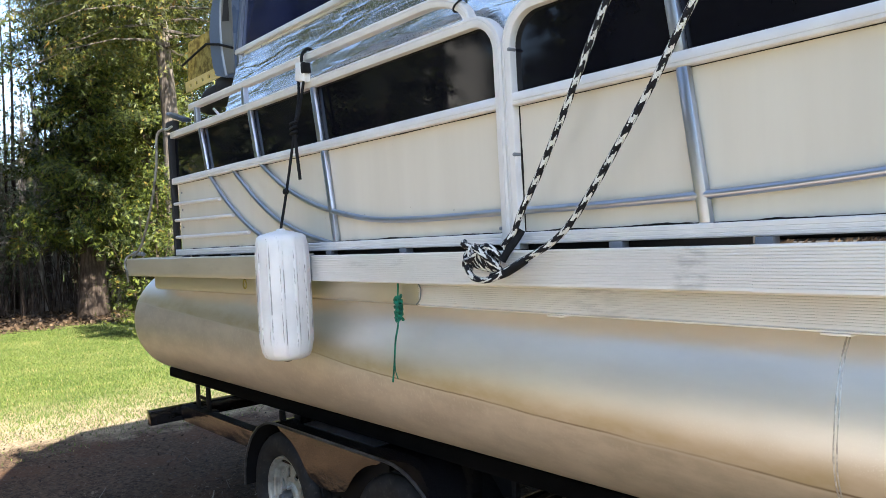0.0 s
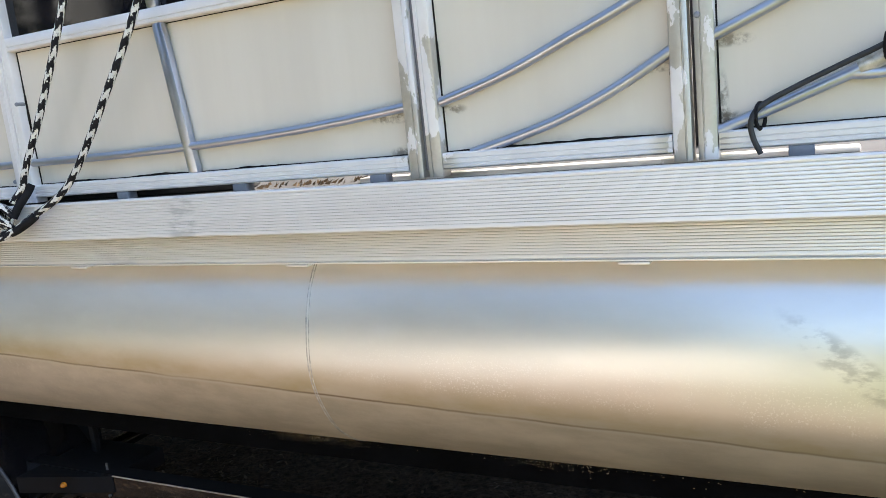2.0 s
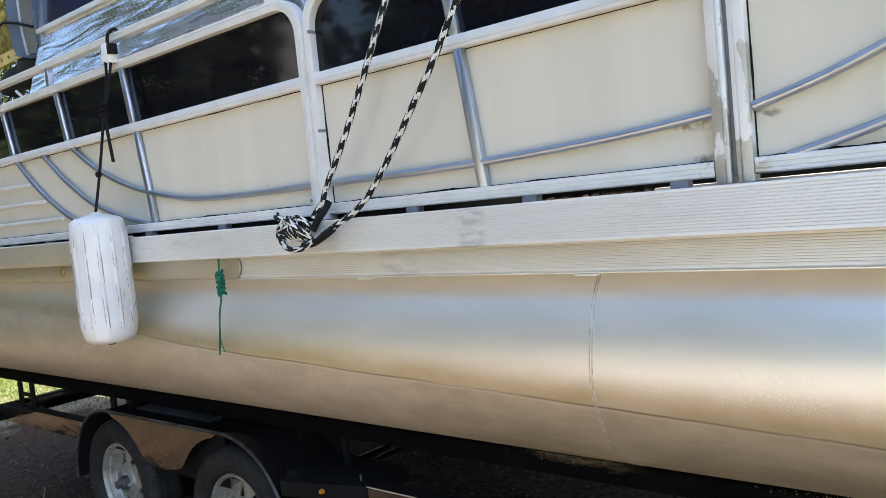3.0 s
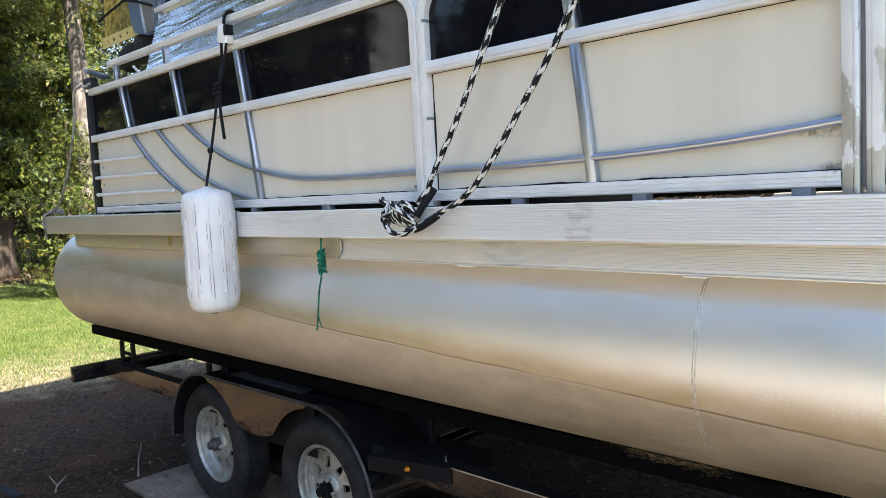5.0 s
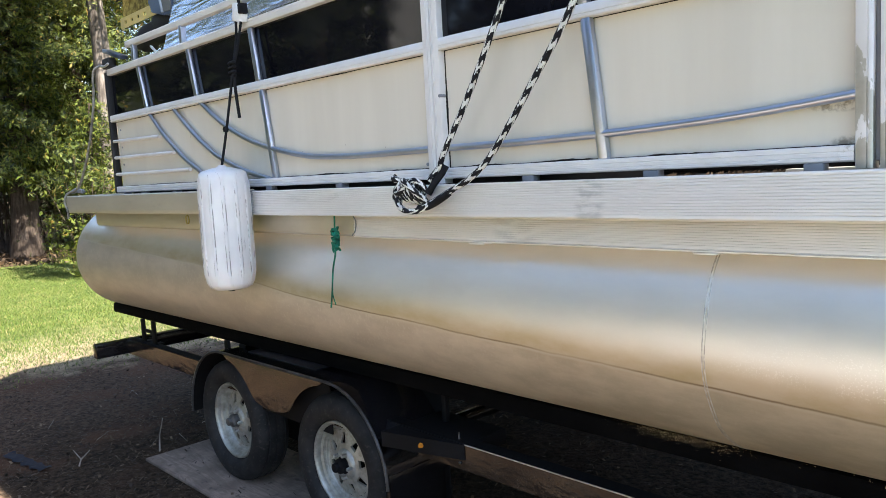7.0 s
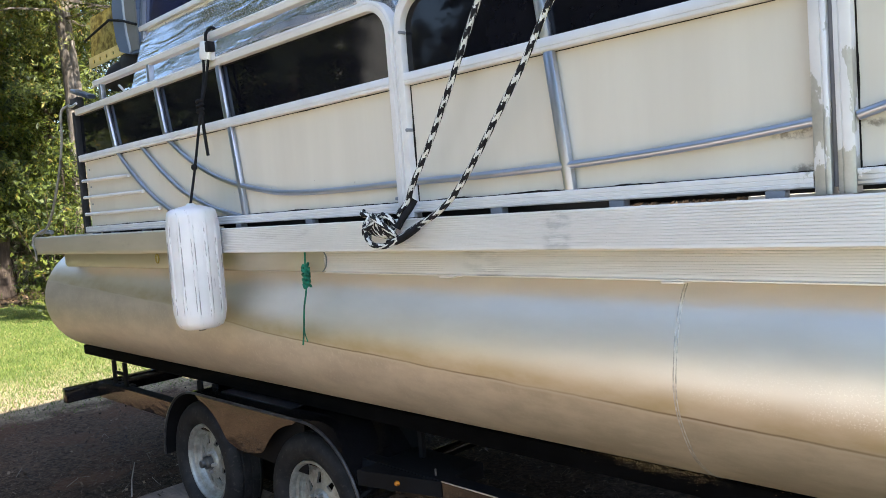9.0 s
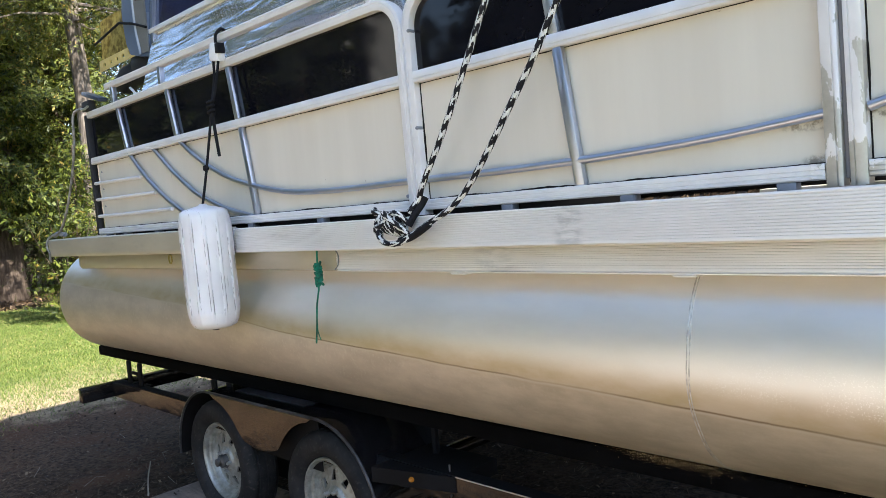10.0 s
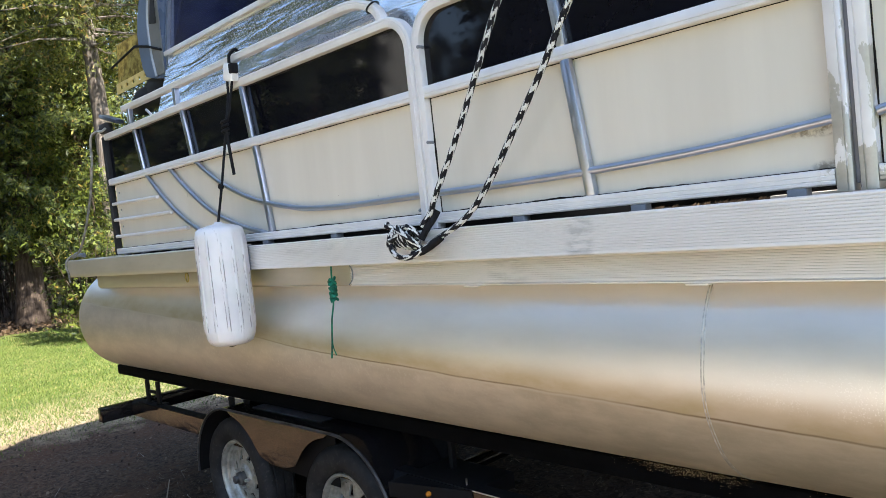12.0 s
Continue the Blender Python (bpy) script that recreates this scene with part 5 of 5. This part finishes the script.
def leaf_mesh(name, centres, sizes, mat, droop=0.5, aspect=0.55, lie=None, fan=1):
    """Many small bent leaves, each a pair of triangles with its own turn; fan: narrow leaflets to a spray."""
    n = len(centres)
    a = rng.uniform(0, 2 * np.pi, n)
    tilt = rng.normal(-droop, 0.55, n)
    d = np.stack([np.cos(a) * np.cos(tilt), np.sin(a) * np.cos(tilt), np.sin(tilt)], 1)
    up = rng.normal(0, 1, (n, 3)) * 0.8 + np.array([0, 0, 1.0])
    w = np.cross(d, up)
    w /= np.linalg.norm(w, axis=1)[:, None] + 1e-9
    if lie is not None:
        nn = lie + rng.normal(0, 0.33, (n, 3))
        nn /= np.linalg.norm(nn, axis=1)[:, None] + 1e-9
        d = rng.normal(0, 1, (n, 3)) + np.array([0, 0, -droop])
        d -= nn * np.sum(d * nn, 1)[:, None]
        d /= np.linalg.norm(d, axis=1)[:, None] + 1e-9
        w = np.cross(d, nn)
    if fan > 1:
        turn = np.tile(np.linspace(-0.85, 0.85, fan), n) + rng.normal(0, 0.12, n * fan)
        d, w, centres = np.repeat(d, fan, 0), np.repeat(w, fan, 0), np.repeat(centres, fan, 0)
        d, w = d * np.cos(turn)[:, None] + w * np.sin(turn)[:, None], w * np.cos(turn)[:, None] - d * np.sin(turn)[:, None]
        sizes = np.repeat(sizes, fan) * (1 - 0.45 * np.abs(turn) / 0.85) * rng.uniform(0.8, 1.1, n * fan)
        n *= fan
    s = sizes[:, None]
    fold = np.cross(w, d) * s * rng.uniform(-0.25, 0.25, n)[:, None]
    v = np.stack([centres, centres + d * s * 0.5 + w * s * aspect * 0.5 + fold, centres + d * s, centres + d * s * 0.5 - w * s * aspect * 0.5 + fold], 1).reshape(-1, 3)
    me = bpy.data.meshes.new(name)
    me.vertices.add(4 * n)
    me.vertices.foreach_set("co", v.astype(np.float32).ravel())
    me.loops.add(4 * n)
    me.loops.foreach_set("vertex_index", np.arange(4 * n, dtype=np.int32))
    me.polygons.add(n)
    me.polygons.foreach_set("loop_start", np.arange(0, 4 * n, 4, dtype=np.int32))
    me.update(calc_edges=True)
    me.validate()
    me.materials.append(mat)
    return me


def cedar(name, at, height, radius, low, leaves, label, trunk_r, barkmat, leafmat, size=(0.05, 0.14), group="", fan=1):
    """A conifer: tapered trunk, drooping limbs and a ragged crown of small sprays in clumps."""
    t = thing(name, at, label, "tree", group)
    o = np.array(at)
    wob = [(at[0] + 0.12 * math.sin(h * 0.9 + at[0]), at[1] + 0.12 * math.cos(h * 0.7 + at[1]), at[2] + h) for h in np.linspace(-0.1, height, 16)]
    part("trunk", MB().sweep(wob, [trunk_r * (1.25 if i == 0 else 1.0) * (1 - 0.93 * i / 15) + 0.01 for i in range(16)], 14), barkmat, t)
    limbs, cs, ss, ns = MB(), [], [], []
    nb = int(height * 9)
    per = leaves // nb
    for i in range(nb):
        h = low + (height - low) * ((i + rng.uniform(0, 1)) / nb)
        f = (h - low) / (height - low)
        reach = radius * (0.35 + 0.65 * math.sin(math.pi * min(1.0, 0.25 + 0.75 * (1 - f)) * 0.62)) * (1 - f ** 2.2) * rng.uniform(0.55, 1.2) + 0.15
        a = i * 2.399 + rng.uniform(-0.3, 0.3)
        base = np.array([at[0] + 0.12 * math.sin(h * 0.9 + at[0]), at[1] + 0.12 * math.cos(h * 0.7 + at[1]), at[2] + h])
        pts = []
        for s in (0, 0.35, 0.7, 1.0):
            pts.append(base + np.array([math.cos(a) * reach * s, math.sin(a) * reach * s, reach * (0.10 * s - 0.40 * s * s)]))
        limbs.sweep(pts, [0.028 * (1 - f) + 0.010, 0.014, 0.008, 0.003], 5)
        k = max(12, int(per * (0.35 + reach / radius)))
        m = max(4, int(5 + 9 * reach / radius))
        cen = rng.uniform(0.3, 1.0, m)
        C = np.stack([np.interp(cen, (0, 0.35, 0.7, 1.0), [p[j] for p in pts]) for j in range(3)], 1)
        C = C + rng.normal(0, 0.05 + 0.10 * reach, (m, 3)) * np.array([1, 1, 0.6])
        rad = rng.uniform(0.06, 0.21, m)
        w = rng.integers(0, m, k)
        off = rng.normal(0, 1, (k, 3))
        off[:, 2] = off[:, 2] * 0.7 - 0.35 * np.abs(off[:, 0] * off[:, 1])
        cs.append(C[w] + off * rad[w][:, None])
        ss.append(rng.uniform(size[0], size[1], k))
        face = np.array([math.cos(a) * 0.75, math.sin(a) * 0.75, 0.45]) + rng.normal(0, 0.45, (m, 3))
        ns.append((face / np.linalg.norm(face, axis=1)[:, None])[w])
    tagged(part("branchwork", limbs, barkmat, t), "", "", "", "stuff")
    crown = new("crown", leaf_mesh("crown", np.concatenate(cs) - o, np.concatenate(ss), leafmat, 0.75, 0.38 if fan == 1 else 0.24, np.concatenate(ns), fan))
    crown.parent = t
    return t


# the cedars beyond the bow
g0 = lambda x, y: ground_z(x, y)
T = (("cedar_tree", (-12.2, 3.55), 12.0, 2.7, 5.0, 26000, "tall cedar with weathered grey-brown trunk beyond the bow", 0.19, GREYBARK, DRYCEDAR),
     ("cedar_tree", (-17.3, 3.55), 13.0, 1.35, 1.8, 44000, "dense green cedar with dark trunk at the lawn edge", 0.29, BARK),
     ("cedar_tree", (-17.9, 5.1), 12.0, 1.6, 1.5, 34000, "dense green cedar behind the bow", 0.24, BARK),
     ("spruce_tree", (-19.6, 6.5), 13.0, 2.7, 1.2, 90000, "dark dense spruce behind the boat", 0.3, BARK, SHADED_LEAF),
     ("cedar_tree", (-14.5, 9.6), 13.0, 2.8, 1.6, 45000, "dense green cedar behind the boat", 0.3, BARK),
     ("cedar_tree", (-11.4, 3.05), 2.8, 0.55, 0.3, 3600, "young cedar with yellow-green sprays beside the bow", 0.05, BARK),
     ("spruce_tree", (-21.5, 1.55), 9.0, 1.9, 0.8, 30000, "thin grey-green conifer in the wood", 0.1, BARK, GREYGREEN),
     ("spruce_tree", (-21.5, 6.0), 15.0, 3.0, 2.5, 60000, "tall dark conifer in the wood", 0.3, BARK, SHADED_LEAF))
made = []
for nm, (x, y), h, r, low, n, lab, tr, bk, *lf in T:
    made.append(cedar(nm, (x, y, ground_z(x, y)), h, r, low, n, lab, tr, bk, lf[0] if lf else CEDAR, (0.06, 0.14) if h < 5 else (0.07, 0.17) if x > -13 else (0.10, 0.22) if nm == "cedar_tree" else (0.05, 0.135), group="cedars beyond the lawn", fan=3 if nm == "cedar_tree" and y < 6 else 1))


def sapling(x, y, h, n):
    t = thing("maple_sapling", (x, y, ground_z(x, y)), "young maple with yellow-green leaves beside the bow", "tree")
    cs = []
    foot = Vector((x, y, ground_z(x, y)))
    for i in range(9):
        a = i * 2.4
        top = foot + Vector((0.75 * math.cos(a) * rng.uniform(0.3, 1), 0.75 * math.sin(a) * rng.uniform(0.3, 1), h * rng.uniform(0.55, 1)))
        m = foot.lerp(top, 0.5) + Vector((0, 0, 0.1))
        part("stem", MB().sweep([foot, m, top], [0.014, 0.008, 0.003], 5), BARK, t)
        s = rng.uniform(0.3, 1.05, n // 9)
        P = np.array(foot)[None] * (1 - s)[:, None] + np.array(top)[None] * s[:, None]
        cs.append(P + rng.normal(0, 0.17, (len(s), 3)))
    c = new("crown", leaf_mesh("crown", np.concatenate(cs) - np.array(foot), rng.uniform(0.04, 0.10, sum(len(q) for q in cs)), MAPLE, 0.35, 0.8))
    c.parent = t


sapling(-11.2, 2.75, 2.2, 320)


def bare_tree(x, y, h, r, lean):
    t = thing("bare_tree", (x, y, ground_z(x, y) - 0.05), "slender grey bare tree in the wood", "tree", "bare trees in the wood")
    mb = MB()
    top = Vector((x + lean, y + lean * 0.6, GZ + h))
    foot = Vector((x, y, ground_z(x, y) - 0.05))
    pts = [foot.lerp(top, s) + Vector((0.06 * math.sin(5 * s + x), 0.06 * math.cos(4 * s + y), 0)) for s in (0, 0.2, 0.4, 0.6, 0.8, 1.0)]
    part("trunk", MB().sweep(pts, [r, r * 0.9, r * 0.75, r * 0.55, r * 0.35, r * 0.12], 8), PALE if rng.uniform() < 0.65 else BARK, t)
    for i in range(34):
        s = rng.uniform(0.08, 1.0)
        b = foot.lerp(top, s)
        a = rng.uniform(0, 2 * math.pi)
        l = rng.uniform(0.3, 1.1) * (1.2 - s * 0.6)
        e = b + Vector((math.cos(a) * l, math.sin(a) * l, l * rng.uniform(-0.15, 0.6)))
        m = b.lerp(e, 0.5) + Vector((0, 0, 0.06 * l))
        mb.sweep([b, m, e], [0.012, 0.008, 0.003], 4)
        for j in range(3):
            q = b.lerp(e, rng.uniform(0.4, 1))
            mb.sweep([q, q + Vector(rng.normal(0, 0.22, 3).tolist())], [0.005, 0.002], 3)
    tagged(part("branchwork", mb, PALE, t), "", "", "", "stuff")


for i in range(70):
    x = rng.uniform(-27, -18.2)
    y = rng.uniform(-5, 6) + (x + 17) * -0.02
    if math.hypot(x + 17.3, y - 3.3) < 0.9:
        continue
    bare_tree(x, y, rng.uniform(5, 10), rng.uniform(0.04, 0.12), rng.normal(0, 0.4))


def far_wood():
    """Woods that close the horizon all round, thicker beyond the bow."""
    n = 60000
    a = rng.uniform(0, 2 * np.pi, n)
    r = rng.uniform(30, 46, n)
    top = 10.5 + 3.0 * np.sin(a * 7) + 2.0 * np.sin(a * 17 + 1) + 1.5 * np.sin(a * 41)
    top = np.where((a > 2.72) & (a < 3.25), top * 0.36, top)
    # cut low on the unseen side so horizon sky lights the boat
    top = np.where((a > 4.35) & (a < 5.9), top * 0.22, top)
    z = rng.uniform(0, 1, n) ** 0.9 * top
    c = np.stack([r * np.cos(a), r * np.sin(a), GZ + z], 1)
    c2 = np.stack([rng.uniform(-40, -24, 4000), rng.uniform(-16, 22, 4000), rng.uniform(0, 1, 4000) ** 1.6 * 5.5 + 0.1], 1)
    me = leaf_mesh("far_wood", np.concatenate([c, c2]), np.concatenate([rng.uniform(0.5, 1.3, n), rng.uniform(0.10, 0.28, 4000)]), WOOD, 0.3, 0.7)
    tagged(new("far_wood", me), "dark mixed woods closing the horizon", "woods", kind="stuff")


far_wood()


def brush():
    """Leafless undergrowth at the wood's edge."""
    mb = MB()
    for i in range(1000):
        x, y = -18.2 - 12 * rng.uniform() ** 1.4, rng.uniform(-6, 9)
        h, r = rng.uniform(0.6, 3.4), rng.uniform(0.006, 0.02)
        lx, ly = rng.normal(0, 0.22, 2) * h
        mb.sweep([(x, y, GZ - 0.1), (x + lx * 0.4, y + ly * 0.4, GZ + h * 0.55), (x + lx, y + ly, GZ + h)], [r, r * 0.8, r * 0.3], 3)
    solid("brush", mb, BARK, "leafless grey-brown undergrowth at the wood's edge", "undergrowth", kind="stuff")


brush()


def grass():
    n = 280000
    u = rng.uniform(0, 1, n)
    x = -4.6 - 10.0 * u ** 1.25
    y = rng.uniform(-2.2, 6.5, n) + (x + 5) * -0.03
    edge = x - 0.25 * y
    keep = rng.uniform(0, 1, n) < np.clip((-5.0 - edge) / 1.1, 0.06, 1)
    x, y = x[keep], y[keep]
    n = len(x)
    z = np.array([ground_z(a, b) for a, b in zip(x, y)])
    c = np.stack([x, y, z], 1)
    h = rng.uniform(0.012, 0.036, n)
    a = rng.uniform(0, 2 * np.pi, n)
    w = np.stack([np.cos(a), np.sin(a), np.zeros(n)], 1) * 0.0036
    lean = np.stack([rng.normal(0, 0.5, n) * h, rng.normal(0, 0.5, n) * h, h], 1)
    v = np.stack([c - w, c + w, c + lean], 1).reshape(-1, 3)
    me = bpy.data.meshes.new("grass")
    me.from_pydata(v.tolist(), [], np.arange(3 * n).reshape(-1, 3).tolist())
    me.materials.append(BLADE)
    tagged(new("grass", me), "short green lawn grass with dry patches", "grass", kind="stuff")


grass()


def litter():
    """Dry straw, leaf bits and twigs on the bare soil."""
    mb_v, mb_f = [], []
    for i in range(40000):
        x, y = 2.5 - 8.2 * rng.uniform() ** 0.75, rng.uniform(-1.5, 2.4)
        if x > -0.4 and y > 0.0 and rng.uniform() < 0.75:
            continue
        if -2.35 < x < -0.25 and 0 < y < 0.55 and rng.uniform() < 0.9:
            continue
        z = max(ground_z(x, y), GZ + 0.005 if -2.36 < x < -0.24 and -0.01 < y < 0.56 else -1) + 0.003
        a, l, w = rng.uniform(0, 6.28), rng.uniform(0.010, 0.045), rng.uniform(0.0005, 0.0012)
        if rng.uniform() < 0.12:
            l, w = rng.uniform(0.008, 0.022), rng.uniform(0.003, 0.008)
        dx, dy = math.cos(a) * l, math.sin(a) * l
        wx, wy = -math.sin(a) * w, math.cos(a) * w
        up = rng.uniform(0, 0.016)
        b = len(mb_v)
        mb_v += [(x - wx, y - wy, z), (x + wx, y + wy, z), (x + dx + wx, y + dy + wy, z + up), (x + dx - wx, y + dy - wy, z + up)]
        mb_f.append((b, b + 1, b + 2, b + 3))
    me = bpy.data.meshes.new("ground_litter")
    me.from_pydata(mb_v, [], mb_f)
    me.materials.append(STRAW)
    tagged(new("ground_litter", me), "dry straw and leaf bits on bare soil", "litter", kind="stuff")


litter()


def fallen_leaves():
    """Brown leaves at the wood's edge."""
    n = 9000
    x, y = -14.3 - 5.0 * rng.uniform(0, 1, n) ** 0.8, rng.uniform(-2.5, 7, n)
    c = np.stack([x, y, [ground_z(p, q) + 0.01 for p, q in zip(x, y)]], 1)
    lie = np.tile(np.array([0.15, 0, 1.0]), (n, 1)) + rng.normal(0, 0.35, (n, 3))
    tagged(new("fallen_leaves", leaf_mesh("fallen_leaves", c, rng.uniform(0.05, 0.13, n), DRYLEAF, 0.0, 0.7, lie)), "brown fallen leaves at the wood's edge", "leaves", kind="stuff")


fallen_leaves()


def twig(pts, r, label="dry pale twig lying on the soil"):
    mb = MB()
    for line in pts:
        mb.sweep([(x, y, ground_z(x, y) + z) for x, y, z in line], [r * (1 - 0.5 * i / (len(line) - 1)) for i in range(len(line))], 6)
    solid("twig", mb, PALE, label, "twig", "twigs beside the trailer")


twig([[(-2.56, -0.265, 0.005), (-2.585, -0.245, 0.03), (-2.63, -0.265, 0.075)], [(-2.585, -0.245, 0.03), (-2.575, -0.20, 0.07)]], 0.0045, "forked pale twig lying on the soil")
twig([[(-2.42, 0.10, 0.0), (-2.45, 0.12, 0.08), (-2.44, 0.14, 0.17)]], 0.005, "dry pale stalk standing in the soil")
for i in range(7):
    x, y, a = rng.uniform(-3.9, -2.3), rng.uniform(-0.4, 0.5), rng.uniform(0, 6.28)
    l = rng.uniform(0.08, 0.2)
    twig([[(x, y, 0.01), (x + l * 0.5 * math.cos(a), y + l * 0.5 * math.sin(a), 0.02 + rng.uniform(0, 0.02)), (x + l * math.cos(a + 0.2), y + l * math.sin(a + 0.2), 0.012)]], rng.uniform(0.0012, 0.0022))


def seeds():
    """Tan seed husks strewn along the dark bunk."""
    v, f = [], []
    for i in range(800):
        x = rng.normal(0.55, 0.075) if i % 5 < 4 else rng.normal(1.22, 0.10)
        if i % 16 == 0:
            x = rng.uniform(0.36, 1.8)
        y = 0.232 - abs(rng.normal(0, 0.003))
        z = 0.759 - abs(rng.normal(0, 0.011))
        s = rng.uniform(0.0009, 0.0020)
        b = len(v)
        v += [(x - s, y, z), (x + s, y - 0.001, z + s * 0.4), (x + s * 0.4, y - 0.002, z + s * 1.3), (x - s * 0.6, y, z + s)]
        f.append((b, b + 1, b + 2, b + 3))
    me = bpy.data.meshes.new("seed_husks")
    me.from_pydata(v, [], f)
    me.materials.append(plain("husk", (0.62, 0.48, 0.29), 0.8, 0, 0.3, 90))
    tagged(new("seed_husks", me), "tan seed husks along the trailer bunk", "debris", kind="stuff")


seeds()

# dark scrap of cloth on the soil
sc = MB()
for i in range(15):
    for j in range(5):
        x, y = -2.64 - 0.42 * i / 14, -0.37 - 0.016 * j - 0.07 * i / 14
        sc.v.append((x, y + 0.008 * math.sin(i * 1.9), ground_z(x, y) + 0.006 + 0.012 * (1 + math.sin(i * 2.3 + j)) * (0.5 + 0.5 * noise.noise((i, j, 0)))))
sc.f = [(i * 5 + j, i * 5 + j + 1, i * 5 + j + 6, i * 5 + j + 5) for i in range(14) for j in range(4)]
solid("cloth_scrap", sc, plain("navy_cloth", (0.008, 0.009, 0.017), 0.8), "crumpled dark navy scrap of cloth on the soil", "cloth")

# leaves and a white strip on the deck, seen through the gap under the fence
dl = MB()
for i in range(70):
    x, y, s, a = rng.uniform(0.6, 1.05), rng.uniform(0.04, 0.12), rng.uniform(0.006, 0.014), rng.uniform(0, 6.28)
    dl.add([(x, y, 1.413), (x + s * math.cos(a), y + s * math.sin(a), 1.416), (x + s * 0.6, y + s * 0.3, 1.423)], [(0, 1, 2)])
solid("leaf_litter", dl, STRAW, "brown leaf bits on the deck edge", "debris", kind="stuff")
solid("deck_strip", MB().box(0.90, 1.78, 0.045, 0.08, 1.4125, 1.4225, 0.002), FRAME, "white aluminium strip lying on the deck", "strip")

# black grit and bits lying on the bottom rail of the fence
grit = MB()
for i in range(34):
    x = rng.choice((-0.62, -0.08, 0.22, 0.65, 0.98, 1.2, 1.78)) + rng.normal(0, 0.03)
    s, h = rng.uniform(0.0015, 0.004), rng.uniform(0.001, 0.003)
    y = rng.uniform(0.004, 0.02)
    grit.add([(x - s, y, 1.4622), (x + s, y + 0.002, 1.4622), (x + s * 0.4, y + 0.001, 1.4622 + h), (x - s * 0.5, y, 1.4622 + h * 0.8), (x, y + 0.005, 1.4622)], [(0, 1, 2, 3), (1, 4, 2), (4, 0, 3), (3, 2, 4)])
solid("rail_grit", grit, DARK, "black bits of dirt along the fence rail", "debris", kind="stuff")

# ---- white house across the yard ----
house = thing("house", (-9.5, -8.0, GZ), "white clapboard house across the yard", "house")
WHITE = plain("white_siding", (0.72, 0.72, 0.70), 0.6, 0, 0.06)
wall = MB().box(-11.1, -9.25, -10.0, -7.5, GZ - 0.1, 5.5)
hw = part("wall", wall, WHITE, house)
part("roof", MB().add([(-11.3, -10.3, 5.5), (-9.05, -10.3, 5.5), (-9.05, -8.75, 6.6), (-11.3, -8.75, 6.6), (-11.3, -7.3, 5.5), (-9.05, -7.3, 5.5)],
                      [(0, 1, 2, 3), (3, 2, 5, 4), (0, 3, 4), (1, 5, 2)]), plain("roof_shingle", (0.10, 0.09, 0.085), 0.9), house)
for i in range(22):
    z = 0.25 + i * 0.235
    part("siding_board", MB().box(-11.08, -9.27, -7.485, -7.465, z, z + 0.215, 0.003), WHITE, hw)
part("trim_band", MB().box(-11.1, -9.25, -7.46, -7.43, 4.55, 4.68, 0.005), DARK, hw)
part("window", MB().box(-9.75, -9.45, -7.46, -7.42, 3.2, 5.4, 0.005), TINT, hw)
house.rotation_euler = (0, 0, radians(-35))
# unseen trees across the yard, added to dim the bow and fill reflections
copy_thing(made[3], pose(-10.9, -4.0, GZ, 0, 0, 150))
for src, x, y, turn, size in ((4, -7.6, -3.6, 70, 0.75), (3, -4.9, -2.35, 160, 0.44), (3, -6.4, -3.3, 20, 0.58), (3, -3.5, -2.05, 250, 0.34), (3, -2.4, -7.4, 10, 0.75)):
    copy_thing(made[src], pose(x, y, GZ, 0, 0, turn) @ Matrix.Scale(size, 4))
for x, y, a in ((-12.8, -4.6, 40), (-16.5, -6.5, 120), (-5.2, -11.5, 200), (-0.8, -14.0, 300), (-9.0, -13.5, 80), (-7.4, -12.2, 250)):
    copy_thing(made[4], pose(x, y, GZ, 0, 0, a))
for x, y, h, l in ((-13.2, -8.4, 8.0, 0.5), (-14.3, -8.2, 8.5, 0.9), (-15.2, -9.0, 8.0, -0.3)):
    bare_tree(x, y, h, 0.09, l)
